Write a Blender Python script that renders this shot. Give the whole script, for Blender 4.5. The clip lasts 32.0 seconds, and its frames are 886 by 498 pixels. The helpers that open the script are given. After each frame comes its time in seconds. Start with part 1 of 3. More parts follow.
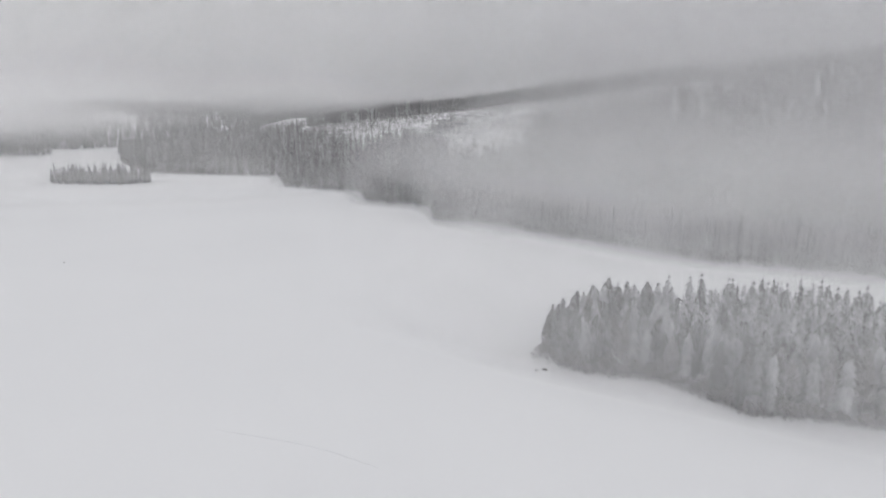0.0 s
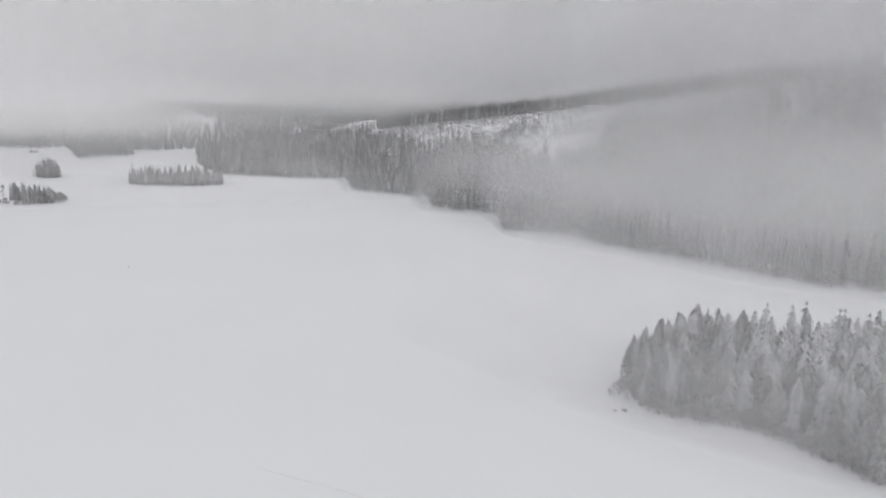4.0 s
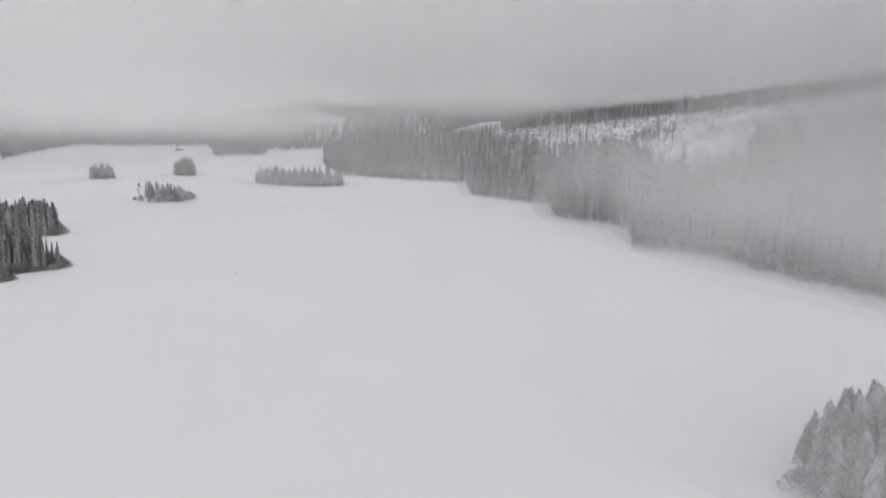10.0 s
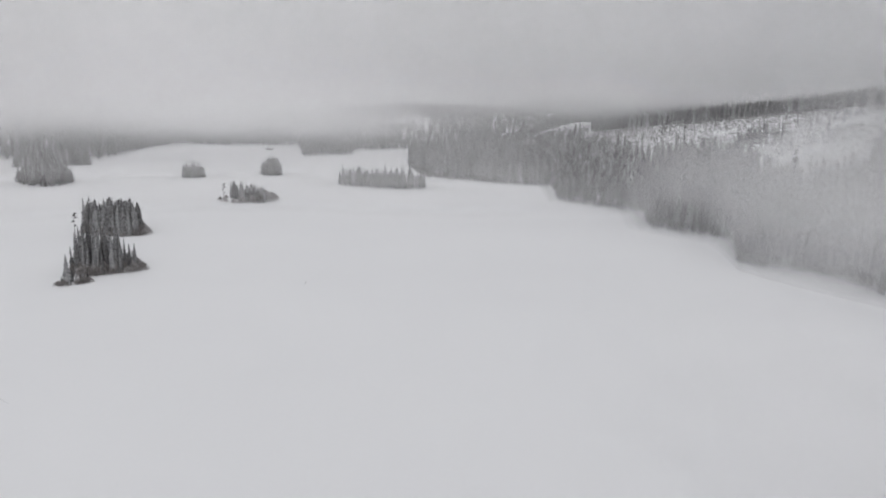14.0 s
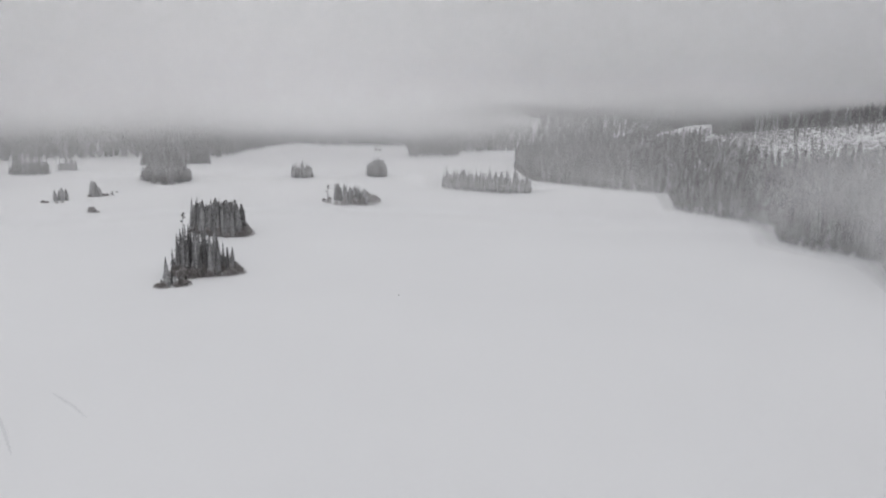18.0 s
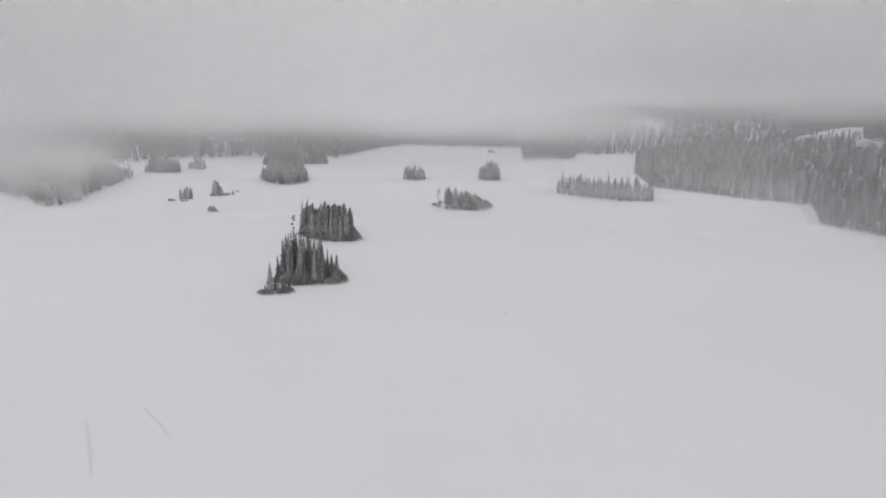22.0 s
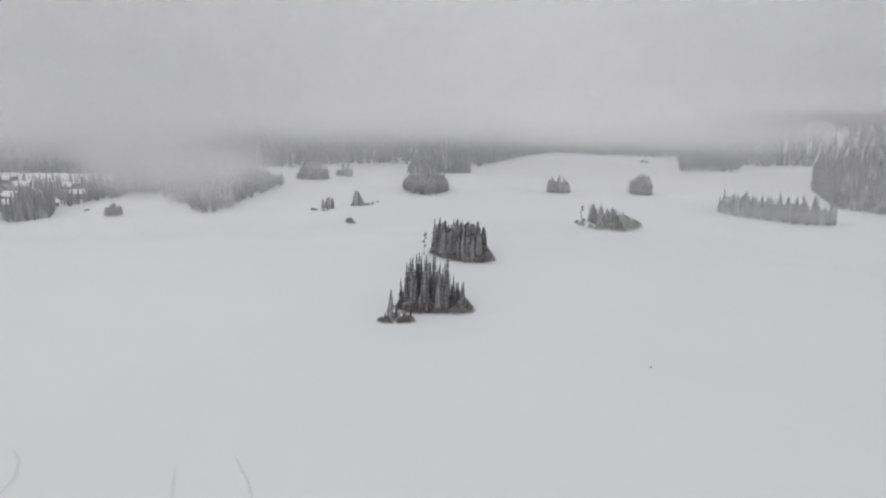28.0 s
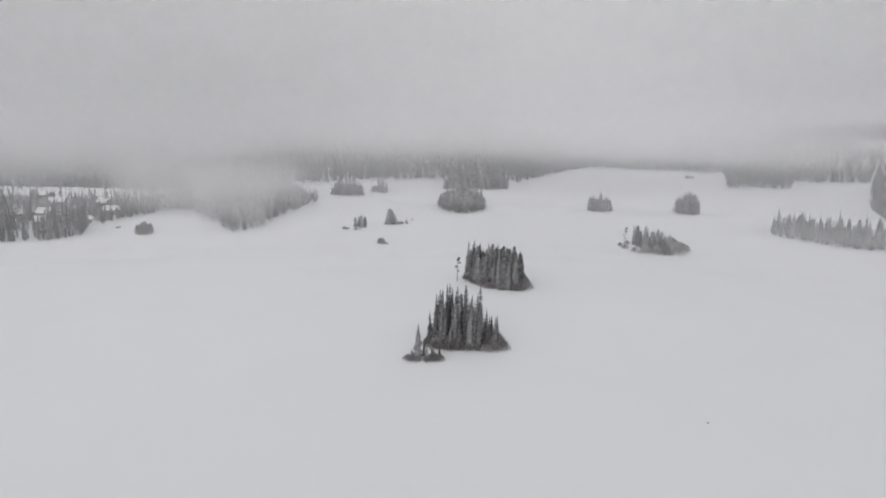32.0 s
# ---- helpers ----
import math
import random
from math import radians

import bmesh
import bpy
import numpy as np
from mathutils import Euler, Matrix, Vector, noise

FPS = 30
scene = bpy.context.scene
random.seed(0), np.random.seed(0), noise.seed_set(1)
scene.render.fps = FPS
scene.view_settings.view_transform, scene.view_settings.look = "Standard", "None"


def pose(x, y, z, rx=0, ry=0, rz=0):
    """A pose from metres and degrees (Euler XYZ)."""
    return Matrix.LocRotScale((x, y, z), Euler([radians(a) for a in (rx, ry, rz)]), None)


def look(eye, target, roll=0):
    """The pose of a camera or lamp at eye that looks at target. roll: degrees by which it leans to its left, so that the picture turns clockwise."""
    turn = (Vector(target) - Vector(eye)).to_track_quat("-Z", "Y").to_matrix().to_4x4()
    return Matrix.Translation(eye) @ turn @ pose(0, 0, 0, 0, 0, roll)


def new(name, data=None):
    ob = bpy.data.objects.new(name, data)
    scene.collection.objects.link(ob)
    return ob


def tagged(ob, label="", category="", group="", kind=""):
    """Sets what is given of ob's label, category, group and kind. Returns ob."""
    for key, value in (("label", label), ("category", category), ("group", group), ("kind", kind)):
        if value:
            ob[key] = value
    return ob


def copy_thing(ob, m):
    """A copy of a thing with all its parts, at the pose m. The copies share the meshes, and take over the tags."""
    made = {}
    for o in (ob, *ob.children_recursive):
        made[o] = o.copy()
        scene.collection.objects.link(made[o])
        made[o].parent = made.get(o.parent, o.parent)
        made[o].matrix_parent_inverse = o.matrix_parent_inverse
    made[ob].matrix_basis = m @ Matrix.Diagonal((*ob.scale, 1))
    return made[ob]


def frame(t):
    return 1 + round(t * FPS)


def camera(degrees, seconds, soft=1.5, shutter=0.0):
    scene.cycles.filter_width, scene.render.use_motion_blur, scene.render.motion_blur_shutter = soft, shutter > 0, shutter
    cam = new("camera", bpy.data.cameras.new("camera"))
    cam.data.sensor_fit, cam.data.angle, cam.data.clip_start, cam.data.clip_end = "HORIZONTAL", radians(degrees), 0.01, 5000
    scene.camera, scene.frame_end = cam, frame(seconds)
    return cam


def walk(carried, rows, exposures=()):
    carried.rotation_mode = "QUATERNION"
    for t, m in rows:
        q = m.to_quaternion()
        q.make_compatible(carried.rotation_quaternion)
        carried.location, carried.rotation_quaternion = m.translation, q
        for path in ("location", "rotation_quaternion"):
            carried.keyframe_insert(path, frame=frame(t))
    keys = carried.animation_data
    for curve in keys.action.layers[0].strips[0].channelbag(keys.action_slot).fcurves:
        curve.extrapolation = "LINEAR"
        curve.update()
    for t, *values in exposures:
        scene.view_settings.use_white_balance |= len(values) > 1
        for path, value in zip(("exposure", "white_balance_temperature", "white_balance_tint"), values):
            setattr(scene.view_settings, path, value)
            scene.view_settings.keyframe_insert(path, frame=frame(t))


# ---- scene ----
cam = camera(67.65, 32.0, soft=1.8)
PATH = [
    (0, (-100.50, -64.00, 50.74), (-16.32, -13.75, 31.01), 0.78),
    (1, (-97.77, -62.44, 51.01), (-14.73, -10.32, 31.31), 0.77),
    (2, (-95.01, -60.77, 51.27), (-13.26, -6.62, 31.61), 0.79),
    (3, (-92.19, -58.91, 51.50), (-11.95, -2.54, 31.89), 0.83),
    (3.5, (-90.73, -57.91, 51.60), (-11.33, -0.37, 32.00), 0.87),
    (4, (-89.24, -56.86, 51.68), (-10.71, 1.87, 32.08), 0.90),
    (5, (-86.19, -54.65, 51.81), (-9.50, 6.46, 32.21), 0.97),
    (5.5, (-84.66, -53.51, 51.88), (-8.93, 8.78, 32.27), 1.00),
    (6, (-83.15, -52.38, 51.97), (-8.40, 11.08, 32.34), 1.02),
    (7, (-80.13, -50.09, 52.16), (-7.39, 15.65, 32.49), 1.03),
    (8, (-77.08, -47.76, 52.35), (-6.43, 20.20, 32.63), 1.03),
    (9, (-73.98, -45.36, 52.51), (-5.47, 24.76, 32.73), 1.04),
    (10, (-70.89, -42.80, 52.67), (-4.60, 29.39, 32.82), 1.06),
    (11, (-67.90, -40.05, 52.86), (-3.91, 34.17, 32.94), 1.09),
    (12, (-64.97, -37.16, 53.06), (-3.37, 39.04, 33.08), 1.12),
    (13, (-62.07, -34.24, 53.24), (-3.00, 43.92, 33.21), 1.12),
    (14, (-59.25, -31.34, 53.43), (-2.89, 48.79, 33.33), 1.11),
    (14.5, (-57.89, -29.91, 53.54), (-3.00, 51.21, 33.41), 1.11),
    (15, (-56.59, -28.50, 53.66), (-3.23, 53.64, 33.49), 1.12),
    (16, (-54.18, -25.62, 53.93), (-4.12, 58.55, 33.69), 1.15),
    (16.5, (-53.08, -24.09, 54.06), (-4.76, 61.08, 33.79), 1.17),
    (17, (-52.05, -22.48, 54.17), (-5.54, 63.69, 33.88), 1.19),
    (18, (-50.20, -19.04, 54.37), (-7.41, 69.03, 34.05), 1.22),
    (19, (-48.52, -15.41, 54.55), (-9.57, 74.41, 34.18), 1.24),
    (20, (-46.95, -11.73, 54.71), (-11.85, 79.66, 34.28), 1.23),
    (21, (-45.46, -8.15, 54.90), (-14.28, 84.63, 34.39), 1.21),
    (22, (-44.06, -4.83, 55.16), (-16.92, 89.19, 34.59), 1.21),
    (23, (-42.70, -1.77, 55.53), (-19.65, 93.33, 34.90), 1.23),
    (24, (-41.30, 1.18, 55.99), (-22.23, 97.14, 35.31), 1.20),
    (25, (-39.84, 4.17, 56.56), (-24.55, 100.79, 35.84), 1.13),
    (26, (-38.52, 7.33, 57.19), (-26.97, 104.49, 36.55), 1.10),
    (26.5, (-37.95, 8.99, 57.51), (-28.15, 106.36, 36.95), 1.10),
    (27, (-37.43, 10.68, 57.83), (-29.18, 108.22, 37.35), 1.10),
    (28, (-36.54, 14.20, 58.45), (-30.81, 111.96, 38.17), 1.11),
    (28.5, (-36.16, 16.02, 58.75), (-31.41, 113.85, 38.59), 1.11),
    (29, (-35.82, 17.87, 59.05), (-31.88, 115.77, 39.02), 1.12),
    (30, (-35.25, 21.69, 59.62), (-32.64, 119.70, 39.96), 1.10),
    (31, (-34.78, 25.61, 60.21), (-33.45, 123.75, 41.03), 1.07),
    (32, (-34.37, 29.58, 60.82), (-34.38, 127.83, 42.17), 1.07),
]
walk(cam, [(t, look(eye, target, roll)) for t, eye, target, roll in PATH],
     exposures=[(0, 0.03), (6, 0.0), (13, -0.05), (19, -0.09), (32, -0.10)])

# ---- sky, sun, exposure ----
world = bpy.data.worlds.new("overcast_sky")
scene.world = world
world.use_nodes = True
wn, wl = world.node_tree.nodes, world.node_tree.links
wn.clear()
sky = wn.new("ShaderNodeTexSky")
sky.sky_type, sky.sun_disc = "NISHITA", False
sky.sun_elevation, sky.sun_rotation = radians(14), radians(200)
grey = wn.new("ShaderNodeHueSaturation")
grey.inputs["Saturation"].default_value = 0.12
cover = wn.new("ShaderNodeMix")
cover.data_type = "RGBA"
cover.inputs[0].default_value = 0.86
cover.inputs["B"].default_value = (8.07, 8.10, 8.34, 1)
back = wn.new("ShaderNodeBackground")
back.inputs["Strength"].default_value = 0.1
wout = wn.new("ShaderNodeOutputWorld")
wl.new(sky.outputs[0], grey.inputs["Color"])
wl.new(grey.outputs[0], cover.inputs["A"])
wl.new(cover.outputs["Result"], back.inputs["Color"])
wl.new(back.outputs[0], wout.inputs["Surface"])

sun = new("sun", bpy.data.lights.new("sun", "SUN"))
sun.data.energy, sun.data.angle, sun.data.color = 0.6, radians(40), (1.0, 0.97, 0.94)
sun.matrix_world = look((-100, -300, 110), (0, 0, 0))
scene.cycles.transparent_max_bounces = 64


# ---- materials ----
def material(name):
    m = bpy.data.materials.new(name)
    m.use_nodes = True
    n, l = m.node_tree.nodes, m.node_tree.links
    return m, n, l, n["Principled BSDF"]


def node(n, kind, **values):
    made = n.new(kind)
    for key, value in values.items():
        made.inputs[key].default_value = value
    return made


def ramp(n, stops):
    r = n.new("ShaderNodeValToRGB")
    e = r.color_ramp.elements
    while len(e) < len(stops):
        e.new(0.5)
    for el, (p, c) in zip(e, stops):
        el.position, el.color = p, (*c, 1)
    return r


def snow_material():
    m, n, l, p = material("lake_snow")
    co = n.new("ShaderNodeTexCoord")
    wide = node(n, "ShaderNodeTexNoise", Scale=0.012, Detail=4.0)
    fine = node(n, "ShaderNodeTexNoise", Scale=0.9, Detail=6.0)
    mix = node(n, "ShaderNodeMath")
    mix.operation = "MULTIPLY_ADD"
    mix.inputs[1].default_value = 0.25
    l.new(co.outputs["Object"], wide.inputs["Vector"])
    l.new(co.outputs["Object"], fine.inputs["Vector"])
    l.new(fine.outputs[0], mix.inputs[0])
    l.new(wide.outputs[0], mix.inputs[2])
    r = ramp(n, [(0.35, (0.82, 0.825, 0.84)), (0.85, (0.85, 0.855, 0.867))])
    l.new(mix.outputs[0], r.inputs[0])
    l.new(r.outputs[0], p.inputs["Base Color"])
    p.inputs["Roughness"].default_value = 0.85
    p.inputs["Specular IOR Level"].default_value = 0.2
    bump = node(n, "ShaderNodeBump", Strength=0.35, Distance=0.15)
    l.new(mix.outputs[0], bump.inputs["Height"])
    l.new(bump.outputs[0], p.inputs["Normal"])
    return m


def foliage(name, dark, light, frost, cover_low, cover_high, by_object=True, most=0.75, tree=0.09, per_tree=0.9, bough=0.35, own=1.4):
    """Needles or twigs with snow and rime lying on what faces up."""
    m, n, l, p = material(name)
    co, geo = n.new("ShaderNodeTexCoord"), n.new("ShaderNodeNewGeometry")
    noise_a = node(n, "ShaderNodeTexNoise", Scale=2.2, Detail=4.0)
    noise_b = node(n, "ShaderNodeTexNoise", Scale=tree, Detail=2.0)
    l.new(co.outputs["Object"], noise_a.inputs["Vector"])
    l.new(geo.outputs["Position"], noise_b.inputs["Vector"])
    r = ramp(n, [(0.25, dark), (0.75, light)])
    if by_object:
        info = n.new("ShaderNodeObjectInfo")
        half = node(n, "ShaderNodeMix")
        half.inputs[0].default_value = 0.55
        l.new(geo.outputs["Random Per Island"], half.inputs["A"])
        l.new(info.outputs["Random"], half.inputs["B"])
        l.new(half.outputs["Result"], r.inputs[0])
    up = n.new("ShaderNodeSeparateXYZ")
    l.new(geo.outputs["Normal"], up.inputs[0])
    # snow cover: upward faces, patchy, more of it on some trees than on others
    a = node(n, "ShaderNodeMath")
    a.operation = "MULTIPLY_ADD"
    a.inputs[1].default_value = 0.9
    l.new(noise_a.outputs[0], a.inputs[0])
    l.new(up.outputs["Z"], a.inputs[2])
    b = node(n, "ShaderNodeMath")
    b.operation = "MULTIPLY_ADD"
    b.inputs[1].default_value = per_tree
    l.new(noise_b.outputs[0], b.inputs[0])
    l.new(a.outputs[0], b.inputs[2])
    leaf = node(n, "ShaderNodeMath")
    leaf.operation = "MULTIPLY_ADD"
    leaf.inputs[1].default_value = bough
    l.new(geo.outputs["Random Per Island"], leaf.inputs[0])
    l.new(b.outputs[0], leaf.inputs[2])
    last = b = leaf
    if not by_object:
        tone = n.new("ShaderNodeAttribute")
        tone.attribute_name = "rime"
        c = node(n, "ShaderNodeMath")
        c.operation = "MULTIPLY_ADD"
        c.inputs[1].default_value = own
        l.new(tone.outputs["Fac"], c.inputs[0])
        each = node(n, "ShaderNodeMath")
        each.operation = "MULTIPLY_ADD"
        each.inputs[1].default_value = 0.35
        l.new(geo.outputs["Random Per Island"], each.inputs[0])
        most_of = node(n, "ShaderNodeMath")
        most_of.operation = "MULTIPLY"
        most_of.inputs[1].default_value = 0.65
        l.new(tone.outputs["Fac"], most_of.inputs[0])
        l.new(most_of.outputs[0], each.inputs[2])
        l.new(each.outputs[0], r.inputs[0])
        l.new(b.outputs[0], c.inputs[2])
        last = c
    if by_object:
        c = node(n, "ShaderNodeMath")
        c.operation = "MULTIPLY_ADD"
        c.inputs[1].default_value = 0.7
        l.new(info.outputs["Random"], c.inputs[0])
        l.new(b.outputs[0], c.inputs[2])
        last = c
    rng = node(n, "ShaderNodeMapRange")
    rng.inputs["From Min"].default_value = cover_low + (0.22 if by_object else 0)
    rng.inputs["From Max"].default_value = cover_high + (0.22 if by_object else 0)
    rng.inputs["To Min"].default_value = 0.06
    rng.inputs["To Max"].default_value = most
    l.new(last.outputs[0], rng.inputs["Value"])
    mix = n.new("ShaderNodeMix")
    mix.data_type = "RGBA"
    mix.inputs["B"].default_value = (*frost, 1)
    l.new(rng.outputs[0], mix.inputs[0])
    l.new(r.outputs[0], mix.inputs["A"])
    l.new(mix.outputs["Result"], p.inputs["Base Color"])
    p.inputs["Roughness"].default_value = 0.9
    p.inputs["Specular IOR Level"].default_value = 0.1
    return m


def rough(name, a, b, scale, bump_depth=0.02, roughness=0.85):
    m, n, l, p = material(name)
    co = n.new("ShaderNodeTexCoord")
    no = node(n, "ShaderNodeTexNoise", Scale=scale, Detail=6.0)
    l.new(co.outputs["Object"], no.inputs["Vector"])
    r = ramp(n, [(0.3, a), (0.7, b)])
    l.new(no.outputs[0], r.inputs[0])
    l.new(r.outputs[0], p.inputs["Base Color"])
    bump = node(n, "ShaderNodeBump", Strength=0.5, Distance=bump_depth)
    l.new(no.outputs[0], bump.inputs["Height"])
    l.new(bump.outputs[0], p.inputs["Normal"])
    p.inputs["Roughness"].default_value = roughness
    return m


def mist(name, low, high, most, ground_share=0.0, grain=0.012, patch=0.5, top=None, wander=10.0, ends=(0.22, 0.22), foot=0.0, tone=0.985):
    """Drifting fog: its density grows with height from low to high, thins at the ends of the bank and is patchy."""
    m = bpy.data.materials.new(name)
    m.use_nodes = True
    n, l = m.node_tree.nodes, m.node_tree.links
    n.clear()
    uv, geo = n.new("ShaderNodeUVMap"), n.new("ShaderNodeNewGeometry")
    sep, where = n.new("ShaderNodeSeparateXYZ"), n.new("ShaderNodeSeparateXYZ")
    l.new(uv.outputs[0], sep.inputs[0])
    l.new(geo.outputs["Position"], where.inputs[0])

    def fade(source, a, b, c, d):
        f = node(n, "ShaderNodeMapRange")
        f.interpolation_type = "SMOOTHSTEP"
        for key, value in zip(("From Min", "From Max", "To Min", "To Max"), (a, b, c, d)):
            f.inputs[key].default_value = value
        l.new(source, f.inputs["Value"])
        return f.outputs[0]

    def times(a, b):
        f = node(n, "ShaderNodeMath")
        f.operation = "MULTIPLY"
        l.new(a, f.inputs[0])
        l.new(b, f.inputs[1])
        return f.outputs[0]

    no = node(n, "ShaderNodeTexNoise", Scale=grain, Detail=2.5, Roughness=0.45)
    stretch = node(n, "ShaderNodeVectorMath")
    stretch.operation = "MULTIPLY"
    stretch.inputs[1].default_value = (1, 1, 2.2)
    l.new(geo.outputs["Position"], stretch.inputs[0])
    l.new(stretch.outputs[0], no.inputs["Vector"])
    # the fog's lower edge wanders with the noise
    lift = node(n, "ShaderNodeMath")
    lift.operation = "MULTIPLY_ADD"
    lift.inputs[1].default_value = wander
    l.new(no.outputs[0], lift.inputs[0])
    l.new(where.outputs["Z"], lift.inputs[2])
    d = fade(lift.outputs[0], low + 0.5 * wander, high + 0.5 * wander, ground_share * most, most)
    if patch:
        d = times(d, fade(no.outputs[0], 0.35, 0.62, 1 - patch, 1.0))
    d = times(d, fade(sep.outputs["X"], 0.0, ends[0], 0, 1))
    d = times(d, fade(sep.outputs["X"], 1 - ends[1], 1.0, 1, 0))
    d = times(d, fade(where.outputs["Z"], foot + 0.4, foot + 8.0, 0, 1))
    if top:
        d = times(d, fade(lift.outputs[0], top[0] + 0.5 * wander, top[1] + 0.5 * wander, 1, 0))
    # tone under the default: dimmer light in the fog, put into its colour
    white = node(n, "ShaderNodeBsdfDiffuse", Color=(tone, tone, min(1.0, tone * 1.005), 1))
    through_it = node(n, "ShaderNodeBsdfTranslucent", Color=(tone, tone, min(1.0, tone * 1.005), 1))
    clear = n.new("ShaderNodeBsdfTransparent")
    both, out = n.new("ShaderNodeMixShader"), n.new("ShaderNodeMixShader")
    end = n.new("ShaderNodeOutputMaterial")
    l.new(white.outputs[0], both.inputs[1])
    l.new(through_it.outputs[0], both.inputs[2])
    l.new(d, out.inputs[0])
    l.new(clear.outputs[0], out.inputs[1])
    l.new(both.outputs[0], out.inputs[2])
    l.new(out.outputs[0], end.inputs["Surface"])
    return m


SNOW = snow_material()
NEEDLES = foliage("snowy_spruce_needles", (0.042, 0.039, 0.040), (0.115, 0.108, 0.110), (0.66, 0.67, 0.69), 1.42, 2.5, most=0.62, own=1.4)
RIMED_NEEDLES = foliage("rimed_spruce_needles", (0.066, 0.063, 0.065), (0.22, 0.214, 0.217), (0.76, 0.77, 0.79), 1.7, 2.75, True, 0.8, 0.2, 1.3)
RIMED_FOREST = foliage("rimed_forest", (0.085, 0.083, 0.085), (0.22, 0.216, 0.217), (0.76, 0.77, 0.79), 1.9, 3.3, False, 0.8, 0.16, 1.1)
FOREST = foliage("frosted_forest", (0.036, 0.033, 0.034), (0.13, 0.124, 0.126), (0.64, 0.645, 0.66), 2.55, 3.9, False, 0.75, 0.12, 1.1, 0.25, 1.8)
DARK_FOREST = foliage("dark_village_spruces", (0.030, 0.027, 0.028), (0.10, 0.094, 0.096), (0.62, 0.625, 0.64), 2.6, 4.0, False, 0.7, 0.12, 1.1)
BRUSH = foliage("rimed_brush", (0.10, 0.093, 0.093), (0.24, 0.228, 0.228), (0.62, 0.63, 0.645), 1.9, 3.4, False, 0.7, 0.12, 1.1)
TWIGS = foliage("rimed_twigs", (0.165, 0.148, 0.145), (0.32, 0.29, 0.285), (0.68, 0.69, 0.71), 1.0, 2.2)
BARK = rough("spruce_bark", (0.06, 0.05, 0.045), (0.16, 0.14, 0.13), 3.0)
RIMED_BARK = rough("rimed_bark", (0.12, 0.11, 0.105), (0.42, 0.41, 0.41), 2.0)
STONE = rough("lake_stone", (0.10, 0.10, 0.10), (0.22, 0.21, 0.20), 2.0)
PACKED = rough("packed_snow", (0.69, 0.70, 0.715), (0.79, 0.795, 0.81), 1.5, 0.04)
LOGS = rough("weathered_logs", (0.09, 0.065, 0.055), (0.20, 0.15, 0.13), 4.0)
RED = rough("faded_red_boards", (0.17, 0.075, 0.065), (0.26, 0.125, 0.105), 4.0)
TRIM = rough("white_trim", (0.55, 0.55, 0.54), (0.75, 0.75, 0.74), 5.0)
ROOF_SNOW = rough("roof_snow", (0.78, 0.785, 0.80), (0.86, 0.865, 0.875), 1.0, 0.08)
GLASS, _n, _l, _p = material("dark_window_glass")
_p.inputs["Base Color"].default_value = (0.03, 0.035, 0.04, 1)
_p.inputs["Roughness"].default_value = 0.08


# ---- plan: shores and islands ----
EAST = [(160, -4400), (160, -300), (157, -62), (149, -30), (152, -10), (160, 10), (169, 55), (179, 68), (173, 103), (214, 131),
        (210, 174), (249, 208), (243, 270), (298, 332), (277, 373), (251, 434), (257, 452), (290, 520), (303, 548), (318, 572), (358, 640), (400, 708), (455, 768), (600, 815), (690, 920), (800, 1300), (1000, 1700), (4400, 1700), (4400, -4400)]
NORTH = [(257, 711), (300, 704), (329, 719), (372, 800), (460, 806), (700, 850), (1500, 960), (4400, 960), (4400, 4400),
         (-4400, 4400), (-4400, 655), (-260, 658), (-161, 682), (-94, 746), (-36, 757), (45, 740), (99, 848), (131, 924),
         (180, 1010), (262, 965), (345, 932)]
WEST = [(-4400, 330), (-330, 334), (-248, 341), (-222, 349), (-219, 364), (-230, 395), (-226, 430), (-214, 466), (-200, 460),
        (-170, 420), (-149, 382), (-140, 397), (-133, 515), (-129, 535), (-165, 565), (-300, 600), (-4400, 600)]
POINT = [(26, -13), (23, -23), (27, -36), (24, -46), (20, -56), (25, -66), (27, -82), (34, -140), (52, -260), (100, -260),
         (96, -120), (92, -60), (76, -26), (50, -9)]
ISLET = [(-43.6, 195), (-41, 192), (-35.5, 192.5), (-34, 195), (-38, 198)]
ISLE_NEAR = [(-39, 209), (-36, 204), (-28, 201.5), (-19.5, 201.5), (-17.8, 207), (-22, 215), (-33, 217)]
ISLE_SECOND = [(-26, 287), (-22, 279), (-14, 270), (-5.2, 269.5), (-2.3, 278), (-8, 288), (-18, 293)]
ISLE_F = [(55, 373), (57, 350), (66, 344), (79, 342), (89, 354), (82, 365), (66, 373)]
ISLE_D = [(69, 510), (74, 502), (84, 502), (89, 510), (83, 519), (74, 519)]
ISLE_E = [(132, 506), (137, 497), (146, 497), (151, 505), (147, 515), (137, 515)]
ISLE_G = [(165, 430), (157, 409), (165, 393), (174, 377), (190, 363.5), (205, 366), (212, 377), (206, 400), (185, 425)]
ISLE_H = [(-39, 522), (-34, 493), (-22, 480), (-10, 490), (-2, 520), (-12, 540), (-30, 540)]
ISLE_I = [(-36, 650), (-10, 644), (29, 660), (28, 690), (-30, 690)]
ISLE_J = [(-131, 580), (-118, 574), (-102, 577), (-101, 595), (-128, 598)]
ISLE_K = [(-98, 608), (-86, 604), (-83, 618), (-96, 620)]
ISLE_L = [(-199, 377), (-194, 373), (-189, 376), (-191, 384), (-198, 384)]
LANDS = [EAST, NORTH, WEST, POINT]
ISLES = [ISLET, ISLE_NEAR, ISLE_SECOND, ISLE_F, ISLE_D, ISLE_E, ISLE_G, ISLE_H, ISLE_I, ISLE_J, ISLE_K, ISLE_L]
